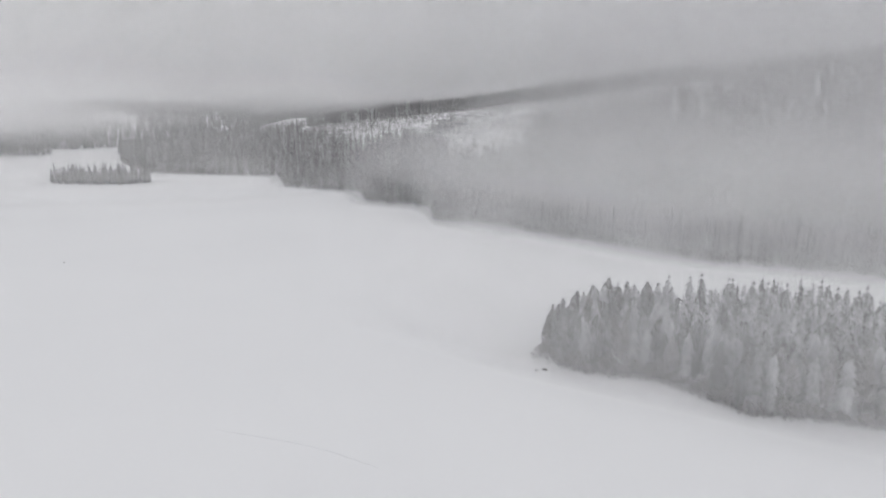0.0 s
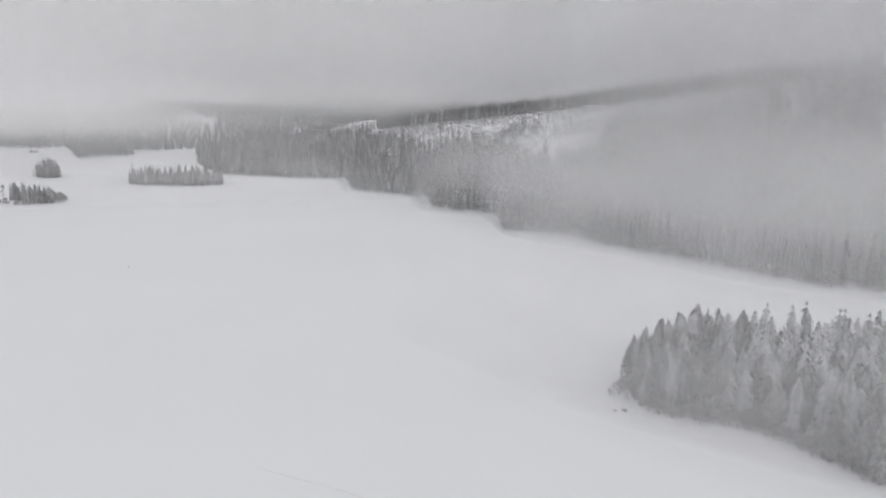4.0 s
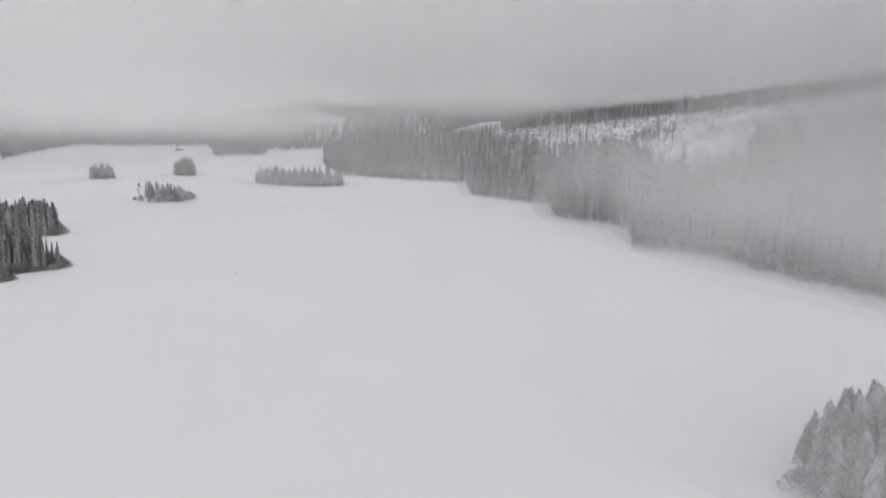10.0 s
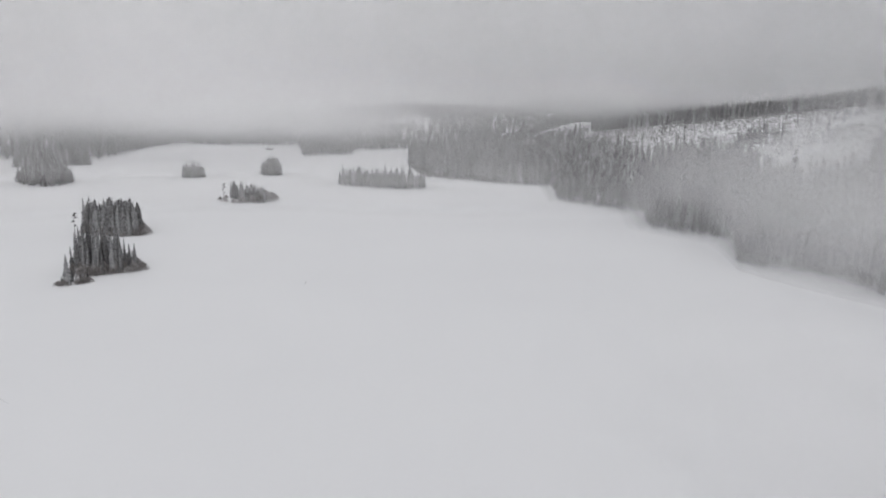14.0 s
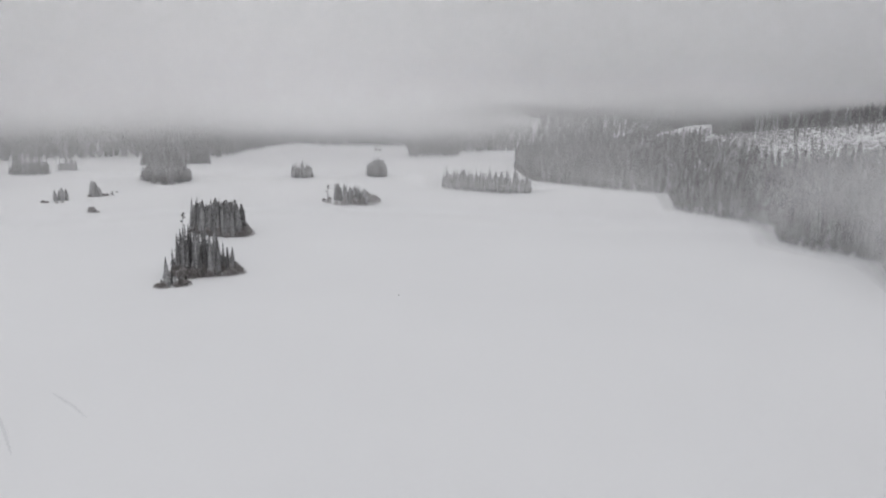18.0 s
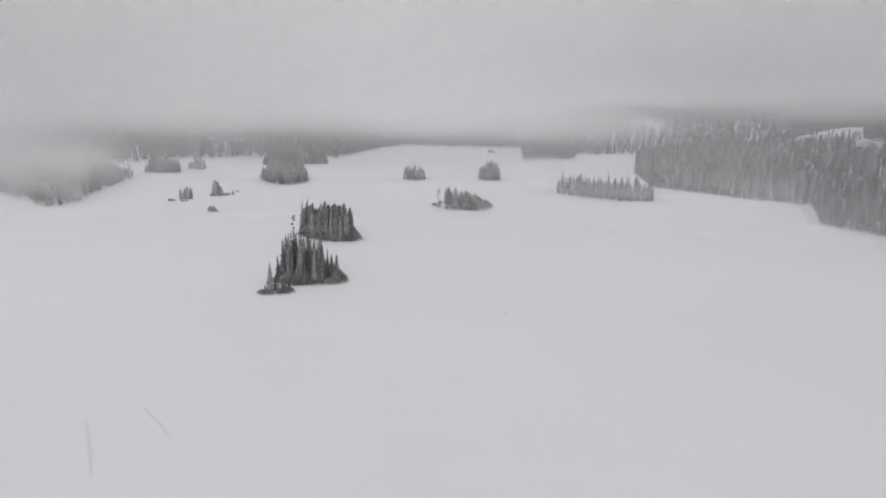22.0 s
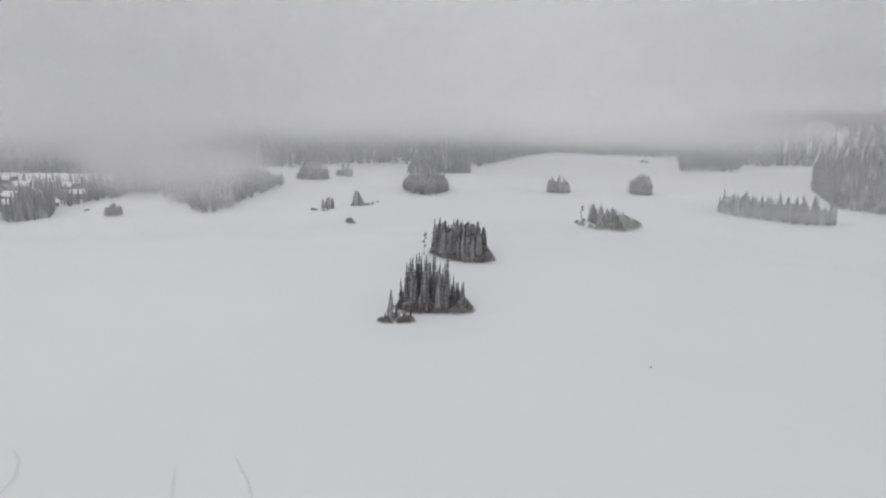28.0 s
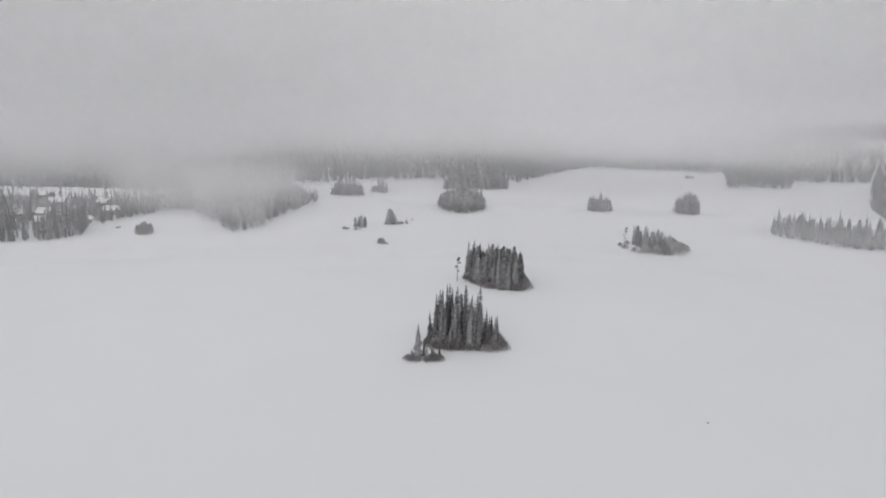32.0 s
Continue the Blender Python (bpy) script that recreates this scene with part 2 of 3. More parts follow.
CUTOVER = [(500, 500), (530, 535), (572, 525), (574, 418), (593, 331), (581, 242), (575, 180), (560, 60), (500, 60), (455, 110), (435, 150), (404, 158),
           (354, 138), (340, 165), (354, 200), (388, 250), (388, 306), (400, 358), (442, 428)]
WHITE_SLOPE = [(404, 158), (354, 138), (338, 165), (354, 200), (398, 205), (418, 180)]
CLEARINGS = [CUTOVER,
             [(-430, 455), (-330, 448), (-262, 470), (-228, 492), (-225, 540), (-430, 575)],
             [(510, 608), (579, 682), (645, 615), (568, 549)],
             [(495, 45), (515, 30), (590, 70), (575, 95), (530, 90)], [(640, -80), (700, -80), (700, -20), (640, -30)],
             [(604, 950), (574, 904), (520, 940), (550, 986)]]


def inland(poly, x, y):
    """Metres inside (+) or outside (-) of an outline."""
    x, y = np.asarray(x, float), np.asarray(y, float)
    near, inside = np.full(x.shape, 1e9), np.zeros(x.shape, bool)
    for (ax, ay), (bx, by) in zip(poly, poly[1:] + poly[:1]):
        ex, ey = bx - ax, by - ay
        s = np.clip(((x - ax) * ex + (y - ay) * ey) / (ex * ex + ey * ey), 0, 1)
        near = np.minimum(near, np.hypot(x - ax - s * ex, y - ay - s * ey))
        cross = (ay > y) != (by > y)
        inside ^= cross & (x < ex * (y - ay) / (ey if ey else 1e-9) + ax)
    return np.where(inside, near, -near)


def ease(v, a, b):
    s = np.clip((np.asarray(v, float) - a) / (b - a), 0, 1)
    return s * s * (3 - 2 * s)


def bell(x, y, cx, cy, spread):
    return np.exp(-((x - cx) ** 2 + (y - cy) ** 2) / (2 * spread * spread))


SHOULDER_Y = (-300, -64, 100, 242, 331, 418, 525, 620, 800)
SHOULDER_Z = (96, 93, 76, 60, 49, 40, 32, 34, 25)


def height(x, y):
    """The lie of the land over the frozen lake, which is at 0."""
    x, y = np.asarray(x, float), np.asarray(y, float)
    e = inland(EAST, x, y)
    z = np.where(e > 0, 0.7 * ease(e, 0, 5) + 8 * (1 - np.exp(-np.maximum(e, 0) / 120)), 0)
    # the eastern slope climbs to a shoulder whose height falls from south to north
    shoulder = np.interp(y, SHOULDER_Y, SHOULDER_Z)
    north_of = np.maximum(y - 350, 0)
    up = (x - 215 - 0.9 * north_of) / np.maximum(400 - 0.75 * north_of, 170)
    z = z + ease(e, 0, 120) * (shoulder * (ease(up, 0, 1) + 0.35 * ease(up, 0.95, 1.9)) + 12 * bell(x, y, 950, 900, 300) + 60 * ease(e, 700, 2500))
    n = inland(NORTH, x, y)
    z = z + np.where(n > 0, 0.7 * ease(n, 0, 5) + 24 * (1 - np.exp(-np.maximum(n, 0) / 220)) + 70 * ease(n, 500, 2500) + ease(n, 0, 60) * 27 * bell(x, y, 600, 1020, 110) + ease(n, 0, 200) * 30 * bell(x, y, 850, 1250, 300), 0)
    w = inland(WEST, x, y)
    z = z + np.where(w > 0, 0.6 * ease(w, 0, 5) + 14 * (1 - np.exp(-np.maximum(w, 0) / 110)) + 60 * ease(w, 300, 2000), 0)
    z = z + 1.6 * ease(inland(POINT, x, y), 0, 25)
    for isle in ISLES:
        z = z + 0.7 * ease(inland(isle, x, y), -0.5, 5)
    return z


def grid_axis(spans):
    out = []
    for a, b, step in spans:
        out += list(np.arange(a, b, step))
    return np.array(out + [spans[-1][1]])


def fast_mesh(name, verts, faces, mat):
    """A mesh from arrays: verts (n, 3), faces (m, k)."""
    verts, faces = np.asarray(verts, np.float32), np.asarray(faces, np.int32)
    me = bpy.data.meshes.new(name)
    k = faces.shape[1]
    me.vertices.add(len(verts))
    me.vertices.foreach_set("co", verts.ravel())
    me.loops.add(faces.size)
    me.loops.foreach_set("vertex_index", faces.ravel())
    me.polygons.add(len(faces))
    me.polygons.foreach_set("loop_start", np.arange(0, faces.size, k, dtype=np.int32))
    me.update(calc_edges=True)
    me.materials.append(mat)
    return me


gx = grid_axis([(-4500, -1000, 250), (-1000, -400, 40), (-400, -60, 7), (-60, 100, 3), (100, 330, 5), (330, 760, 9), (760, 900, 14), (900, 1500, 40), (1500, 4500, 250)])
gy = grid_axis([(-4500, -400, 250), (-400, -150, 25), (-150, 60, 5), (60, 180, 8), (180, 300, 3), (300, 620, 6), (620, 1040, 10), (1040, 1700, 50), (1700, 4500, 250)])
mx, my = np.meshgrid(gx, gy)
mz = height(mx, my)
idx = np.arange(mx.size).reshape(mx.shape)
quads = np.stack([idx[:-1, :-1], idx[:-1, 1:], idx[1:, 1:], idx[1:, :-1]], -1).reshape(-1, 4)
ground_mesh = fast_mesh("ground", np.stack([mx, my, mz], -1).reshape(-1, 3), quads, SNOW)
ground_mesh.polygons.foreach_set("use_smooth", np.ones(len(quads), bool))
ground = tagged(new("ground", ground_mesh), "snow-covered frozen lake with low white shores and hills", "snow field", kind="structure")


# ---- trees ----
def part(name, mesh, parent, label=""):
    ob = new(name, mesh)
    ob.parent = parent
    return tagged(ob, label)


def spire(rng, tall, wide, whorls, arms, ridge, ragged=0.25, bare=0.04, column=False, blunt=3.6):
    """Spruce boughs as arrays of vertices and triangles: whorls of drooping, tent-shaped boughs round a leader."""
    v, f = [], []
    for i in range(whorls):
        share = (i + rng.uniform(-0.3, 0.3)) / whorls
        z = tall * (bare + (1 - bare) * share)
        reach = wide * (1 - share) ** 0.75 * min(1.0, 0.6 + 3.5 * share) + 0.10
        if column:
            reach = wide * max(0.0, 1 - max(share, 0) ** blunt) ** 0.75 * min(1.0, 0.75 + 2 * share) + 0.12
        turn = rng.uniform(0, 6.28)
        for k in range(arms):
            a = turn + 6.283 * k / arms + rng.uniform(-0.25, 0.25)
            r = reach * rng.uniform(1 - ragged, 1 + ragged)
            c, s = math.cos(a), math.sin(a)
            half = r * rng.uniform(0.2, 0.36) if ridge else r * rng.uniform(0.3, 0.5)
            rise, drop = 0.10 * r, r * rng.uniform(0.35, 0.75)
            deep = z + tall / whorls * 0.75
            b = len(v)
            m = 0.58 * r
            v.append((0, 0, deep))
            v.append((c * m, s * m, z + rise + 0.1 * tall / whorls))
            v.append((c * r, s * r, z - drop))
            v.append((c * m - s * half, s * m + c * half, z - 0.35 * drop))
            v.append((c * m + s * half, s * m - c * half, z - 0.35 * drop))
            if ridge:
                f += [(b, b + 1, b + 3), (b, b + 4, b + 1), (b + 3, b + 1, b + 2), (b + 1, b + 4, b + 2)]
            else:
                f += [(b, b + 4, b + 3), (b + 3, b + 4, b + 2)]
    b = len(v)
    w = 0.05 * wide + 0.04
    v += [(w, 0, tall * 0.9), (-w, w, tall * 0.9), (-w, -w, tall * 0.9), (0, 0, tall * (1.03 if blunt < 5 else 1.0))]
    f += [(b, b + 1, b + 3), (b + 1, b + 2, b + 3), (b + 2, b, b + 3)]
    return np.array(v), np.array(f)


def thicket(rng, wide, tall, count, size):
    """A bush of frosted twigs: many small leaning blades that fill a rounded, uneven heap."""
    v, f = [], []
    for i in range(count):
        a, q = rng.uniform(0, 6.28), rng.uniform(0, 1) ** 0.5
        zz = rng.uniform(0.0, 1) ** 0.8
        r = wide * q * math.sqrt(max(0.03, 1 - zz * zz * 0.9)) * (1 + 0.22 * math.sin(3 * a + wide))
        p = np.array([r * math.cos(a), r * math.sin(a), tall * zz * (1 - 0.35 * q * q)])
        d = np.array([math.cos(a) * 0.6 * q, math.sin(a) * 0.6 * q, 1.0]) + np.array([rng.uniform(-0.5, 0.5) for _ in range(3)])
        d = d / np.linalg.norm(d) * size * rng.uniform(0.6, 1.4)
        e = np.cross(d, [rng.uniform(-1, 1), rng.uniform(-1, 1), rng.uniform(-0.5, 0.5)])
        e = e / (np.linalg.norm(e) + 1e-6) * size * rng.uniform(0.12, 0.3)
        b = len(v)
        v += [p, p + d * 0.6 + e, p + d, p + d * 0.5 - e]
        f += [(b, b + 1, b + 2), (b, b + 2, b + 3)]
    return np.array(v), np.array(f)


def stem(tall, radius, sides=6, bend=0.0, rings=5):
    v, f = [], []
    for i in range(rings):
        s = i / (rings - 1)
        for k in range(sides):
            a = 6.283 * k / sides
            r = radius * (1 - 0.88 * s) * (1 + 0.25 * (s == 0))
            v.append((r * math.cos(a) + bend * s * s, r * math.sin(a), tall * s - 0.4 * (s == 0)))
    for i in range(rings - 1):
        for k in range(sides):
            p, q = i * sides + k, i * sides + (k + 1) % sides
            f += [(p, q, q + sides), (p, q + sides, p + sides)]
    return np.array(v), np.array(f)


def spruce(rng, tall, wide, column=False, whorls=26, arms=8, needles=None, blunt=3.6):
    tree = new("spruce_tree")
    part("trunk", fast_mesh("trunk", *stem(tall * 0.96, 0.012 * tall), BARK), tree)
    part("crown", fast_mesh("crown", *spire(rng, tall, wide, whorls, arms, True, 0.42, 0.04, column, blunt), needles or NEEDLES), tree)
    return tagged(tree, "narrow dark spruce dusted with snow and rime", "tree")


def birch(rng, tall, wide):
    tree = new("birch_tree")
    v, f = stem(tall * 0.9, 0.011 * tall, 5, rng.uniform(-0.5, 0.5))
    for i in range(9):
        z = tall * rng.uniform(0.25, 0.8)
        a = rng.uniform(0, 6.28)
        lv, lf = stem(tall * rng.uniform(0.22, 0.36), 0.004 * tall, 3, 0, 3)
        m = np.array(Euler((0, rng.uniform(0.5, 0.9), a)).to_matrix())
        f = np.concatenate([f, lf + len(v)])
        v = np.concatenate([v, lv @ m.T + [0, 0, z]])
    part("trunk", fast_mesh("trunk", v, f, RIMED_BARK), tree)
    cv, cf = thicket(rng, wide, tall * 0.72, 700, 0.8)
    part("crown", fast_mesh("crown", cv + [0, 0, tall * 0.26], cf, TWIGS), tree)
    return tagged(tree, "leafless birch with a crown of rimed grey twigs", "tree")


def pine(rng, tall):
    tree = new("pine_tree")
    v, f = stem(tall, 0.014 * tall, 6, 0.4)
    part("trunk", fast_mesh("trunk", v, f, BARK), tree)
    cv, cf = np.zeros((0, 3)), np.zeros((0, 3), int)
    for z, r, off in ((0.45, 0.04, 0.05), (0.62, 0.06, -0.05), (0.78, 0.07, 0.05), (0.88, 0.07, -0.03), (0.98, 0.05, 0.02)):
        bv, bf = thicket(rng, r * tall, r * tall * 1.1, 60, 0.05 * tall)
        cf = np.concatenate([cf, bf + len(cv)])
        cv = np.concatenate([cv, bv + [off * tall + 0.4 * z * z, 0.03 * tall * math.sin(9 * z), z * tall - 0.03 * tall]])
    part("crown", fast_mesh("crown", cv, cf, NEEDLES), tree)
    return tagged(tree, "lone slender pine with sparse snowy clumps", "tree")


def bush(rng, wide, tall, count=240):
    shrub = new("willow_bush")
    tagged(part("stem_clump", fast_mesh("stem_clump", *thicket(rng, wide * 0.5, tall * 0.75, 26, tall * 0.45), RIMED_BARK), shrub), kind="stuff")
    tagged(part("twig_mass", fast_mesh("twig_mass", *thicket(rng, wide, tall, count, 0.38), TWIGS), shrub), kind="stuff")
    return tagged(shrub, "rounded leafless willow bush grey with rime", "bush")


def at(x, y, tilt=1.0, scale=1.0, rng=random, sink=0.25, stretch=1.0):
    z = float(height(x, y)) - sink
    m = pose(x, y, z, rng.uniform(-tilt, tilt), rng.uniform(-tilt, tilt), rng.uniform(0, 360))
    return m @ Matrix.Diagonal((scale, scale, scale * stretch, 1))


def scatter(rng, poly, gap, margin, tries=6000, keep=None):
    """Places inside an outline, no two nearer than gap."""
    xs, ys = [p[0] for p in poly], [p[1] for p in poly]
    px = np.array([rng.uniform(min(xs), max(xs)) for _ in range(tries)])
    py = np.array([rng.uniform(min(ys), max(ys)) for _ in range(tries)])
    ok = inland(poly, px, py) > margin
    out = []
    for x, y in zip(px[ok], py[ok]):
        if (keep is None or keep(x, y)) and all((x - u) ** 2 + (y - w) ** 2 > gap * gap for u, w in out):
            out.append((float(x), float(y)))
    return out


rng = random.Random(7)
SPRUCES = [spruce(rng, h, w, k > 7) for k, (h, w) in enumerate(((15, 1.5), (13.5, 1.35), (16.5, 1.55), (11.5, 1.4), (14, 2.0), (9, 1.3), (12.5, 1.1), (6, 1.05), (13.5, 1.5), (12, 1.45)))]
RIMED = [spruce(rng, h, w, True, 32, 8, RIMED_NEEDLES, 7.0) for h, w in ((13.5, 1.3), (13, 1.15), (12, 1.4), (14, 1.2))]
BIRCHES = [birch(rng, 12.5, 2.1), birch(rng, 11.5, 1.8)]
BUSHES = [bush(rng, 1.6, 1.9, 420), bush(rng, 2.3, 2.6, 620), bush(rng, 1.2, 1.3, 300)]
used = set()


def plant(proto, x, y, scale=1.0, stretch=1.0, group="", label="", sink=0.25):
    """The first call for a kind moves the built one, later calls copy it."""
    m = at(x, y, 1.5, scale, rng, sink, stretch)
    if proto in used:
        ob = copy_thing(proto, m @ Matrix.Diagonal([1 / v for v in proto.scale] + [1]))
    else:
        used.add(proto)
        ob = proto
        ob.matrix_basis = m
    return tagged(ob, label, group=group)


def stand(poly, gap, margin, group, kinds, scale=(0.85, 1.1), label="", keep=None, profile=None):
    for x, y in scatter(rng, poly, gap, margin, keep=keep):
        s = rng.uniform(*scale) * (profile(x, y) if profile else 1)
        plant(rng.choice(kinds), x, y, s, rng.uniform(0.92, 1.1), group, label)


S = SPRUCES
stand(ISLE_NEAR, 1.35, 0.5, "trees on the near island", S[:3] + S[6:7] + S[5:6], (0.72, 1.04), "tall narrow spruce with a snowy dark crown on a small island",
      profile=lambda x, y: (0.62 if x > -22.5 else min(1.0, 0.5 + 0.12 * (x + 39))), keep=lambda x, y: abs(x + 22.6) > 0.7)
stand(ISLET, 1.8, 0.5, "trees on the islet", [S[7], S[7]], (0.45, 0.8), "small snowy spruce on a low islet")
plant(S[5], -40.5, 195, 0.95, 1.1, "trees on the islet", "small snowy spruce on a low islet")
stand(ISLE_SECOND, 1.85, 0.8, "trees on the second island", [S[0], S[1], S[8], S[8], S[9]], (0.8, 1.14), "dense snowy spruce on a round island")
stand(ISLE_F, 2.5, 1.5, "trees on the low island", [S[9], S[8], S[6]], (0.55, 0.85), "rimed spruce among bushes on a low island", keep=lambda x, y: 65 < x < 77)
stand(ISLE_G, 4.8, 0.8, "trees on the long island", [S[1], S[3], S[0], S[4], S[8], S[9]], (0.55, 1.12), "frosted spruce on a long island in thin fog")
stand(POINT, 1.7, 0.6, "trees on the point", RIMED + BIRCHES, (0.76, 0.92), "rime-covered spruce in fog on a wooded point",
      keep=lambda x, y: y > -95 and inland(POINT, x, y) < 11 and x < 60, profile=lambda x, y: min(1.0, 0.72 + 0.05 * (-10 - y)))
for x, y, k, s, h in ((-37, 207, 1, 1.0, 1.4), (-35, 205, 1, 1.1, 1.5), (-32, 203, 1, 0.9, 1.5), (-29, 203, 1, 1.0, 1.6), (-26, 203, 1, 1.0, 1.3), (-23, 203.5, 1, 0.9, 1.3), (-20.4, 203, 1, 1.0, 1.4), (-18.6, 206, 1, 1.0, 1.5), (-35, 203.4, 1, 1.35, 1.1), (-33.4, 202.6, 1, 1.0, 1.2), (-18.4, 203.6, 1, 1.15, 1.1), (-36.4, 193.6, 1, 0.8, 1.1),
                      (-3.9, 272.6, 1, 1.5, 1.15), (-6.2, 270.8, 1, 1.35, 1.1),
                      (-22, 282, 1, 1.2, 1.4), (-19, 276, 1, 1.1, 1.5), (-14.5, 272, 1, 1.2, 1.4), (-10, 271, 1, 1.1, 1.4), (-6.5, 271.5, 1, 1.4, 1.4), (-4, 274.5, 1, 1.4, 1.5), (-3.6, 277, 1, 1.2, 1.6)):
    plant(BUSHES[k], x, y, s, h, "bushes round the islands", "tall leafless willow thicket under the island's spruces", 0.1)
for x, y, k, s in ((-43, 194, 2, 1.1), (-41.8, 193, 0, 0.9), (-36.4, 193.5, 1, 0.7), (-34.8, 194, 0, 0.9), (-38, 193, 2, 1.0), (-38, 205, 1, 0.9), (-35.5, 203.5, 2, 1.1),
                   (-31, 202.3, 0, 0.9), (-27, 201.8, 2, 1.2), (-24, 202, 0, 0.7), (-22, 201.6, 1, 0.8), (-19.8, 202.2, 1, 0.9), (-17.6, 204.5, 1, 0.9), (-18, 208, 0, 1.0),
                   (-25, 286, 0, 1.1), (-21.5, 279, 0, 1.2), (-17, 273, 1, 0.9), (-12, 270, 2, 1.3), (-7, 269.5, 1, 0.9), (-4.8, 270.5, 1, 1.15), (-2.9, 274, 1, 1.1), (-2.6, 279, 0, 1.2)):
    plant(BUSHES[k], x, y, s, 1.0, "bushes round the islands", "rounded willow bush grey with rime at the island's edge", 0.1)
for i in range(34):
    s = i / 33 * 6.99
    k = int(s)
    (ax, ay), (bx, by) = ([(50, -9)] + POINT)[k:k + 2]
    x, y = ax + (bx - ax) * (s - k), ay + (by - ay) * (s - k)
    plant(BUSHES[i % 2], x + rng.uniform(0.3, 1.6), y - rng.uniform(0, 1), rng.uniform(0.8, 1.25), rng.uniform(0.9, 1.5), "bushes along the point", "rimed willow bush at the foot of a wooded point", 0.1)
for x, y, k, s in ((79, 346, 1, 1.6), (83, 350, 1, 1.6), (86, 354, 1, 1.2), (74, 344.5, 1, 1.5), (81, 357, 1, 1.8), (70, 346, 1, 1.3), (64, 347, 1, 1.3), (77, 350, 1, 1.9), (72, 349, 1, 1.8), (67, 352, 1, 1.6), (60, 350, 0, 1.1), (57.5, 358, 0, 1.2),
                   (57, 366, 0, 0.9), (62, 371, 0, 0.9), (88, 358, 0, 1.1), (76, 352, 1, 1.4)):
    plant(BUSHES[k], x, y, s, 1.25, "bushes on the low island", "dense leafless bush on a low snowy island", 0.1)
for x, y, k, s in ((-91.5, 406, 2, 1.2), (-89.5, 405.5, 2, 1.0), (-84.5, 403, 2, 0.9), (-82, 403.5, 2, 0.8), (-63, 360.3, 2, 0.8),
                   (-62, 428, 0, 1.0), (-60, 429.5, 2, 1.2), (-57.5, 437, 2, 0.8), (-54.5, 446, 2, 0.7), (-69, 426, 0, 1.0),
                   (263, 842, 1, 1.5), (269, 843, 1, 1.2)):
    plant(BUSHES[k], x, y, s, 1.0, "scattered bushes on the lake", "small frosted bush standing alone on the snowy lake", 0.1)
for x, y, k, s in ((-86, 413, 9, 0.55), (-82.5, 412.5, 9, 0.68), (-80.5, 414, 9, 0.6), (-84, 415, 7, 1.1), (-67.5, 427, 9, 0.85), (-66, 428.5, 9, 0.78), (-67, 429, 3, 0.85), (-63.6, 427.5, 7, 1.1), (-68.6, 428.2, 5, 0.8), (-65.2, 427, 5, 0.85), (-57, 431, 7, 0.6)):
    plant(S[k], x, y, s * 1.3, 0.78, "lone spruces on the lake", "small dark spruce standing on a tiny snowy islet")
for x, y, s, h in ((-66.2, 361, 0.8, 1.5), (-65.4, 361.6, 0.75, 1.6), (-66.7, 361.8, 0.75, 1.5), (-64.6, 361.2, 0.6, 1.1), (-197.375, 377, 0.85, 2.2), (-195.575, 375.2, 0.765, 2.5), (-194.225, 374.6, 0.85, 2.5), (-192.8, 375.3, 0.765, 2.5), (-191.225, 376.6, 0.85, 2.3), (-194.075, 378.5, 0.935, 2.6), (-196.325, 381, 0.85, 2.5), (-191.825, 380, 0.85, 2.4)):
    plant(BUSHES[1], x, y, s, h, "scattered bushes on the lake", "tall rounded thicket standing on the snowy lake", 0.1)
PINE = pine(rng, 9.5)
plant(PINE, -28.6, 283, 1.0, 1.0, "lone pines")
plant(PINE, 58.5, 364, 1.05, 1.0, "lone pines")


# ---- forests ----
def variants(seed, count, whorls, arms, ridge):
    r = random.Random(seed)
    return [spire(r, r.uniform(11, 15.5), r.uniform(1.3, 1.8), whorls, arms, ridge, 0.35, 0.04, k % 3 != 0) for k in range(count)]


MID = variants(3, 7, 12, 5, False)
LOW = [(v * [1.45, 1.45, 1], f) for v, f in variants(5, 6, 7, 4, False)]
FAR = [(v * [2.4, 2.4, 1], f) for v, f in variants(9, 4, 3, 4, False)]
SCRUB = [thicket(random.Random(20 + k), 5.2, 4.6, 16, 4.2) for k in range(4)]
ROUND = [(v, f) for v, f in (thicket(random.Random(k), 2.6, 8.5, 55, 1.8) for k in range(4))]


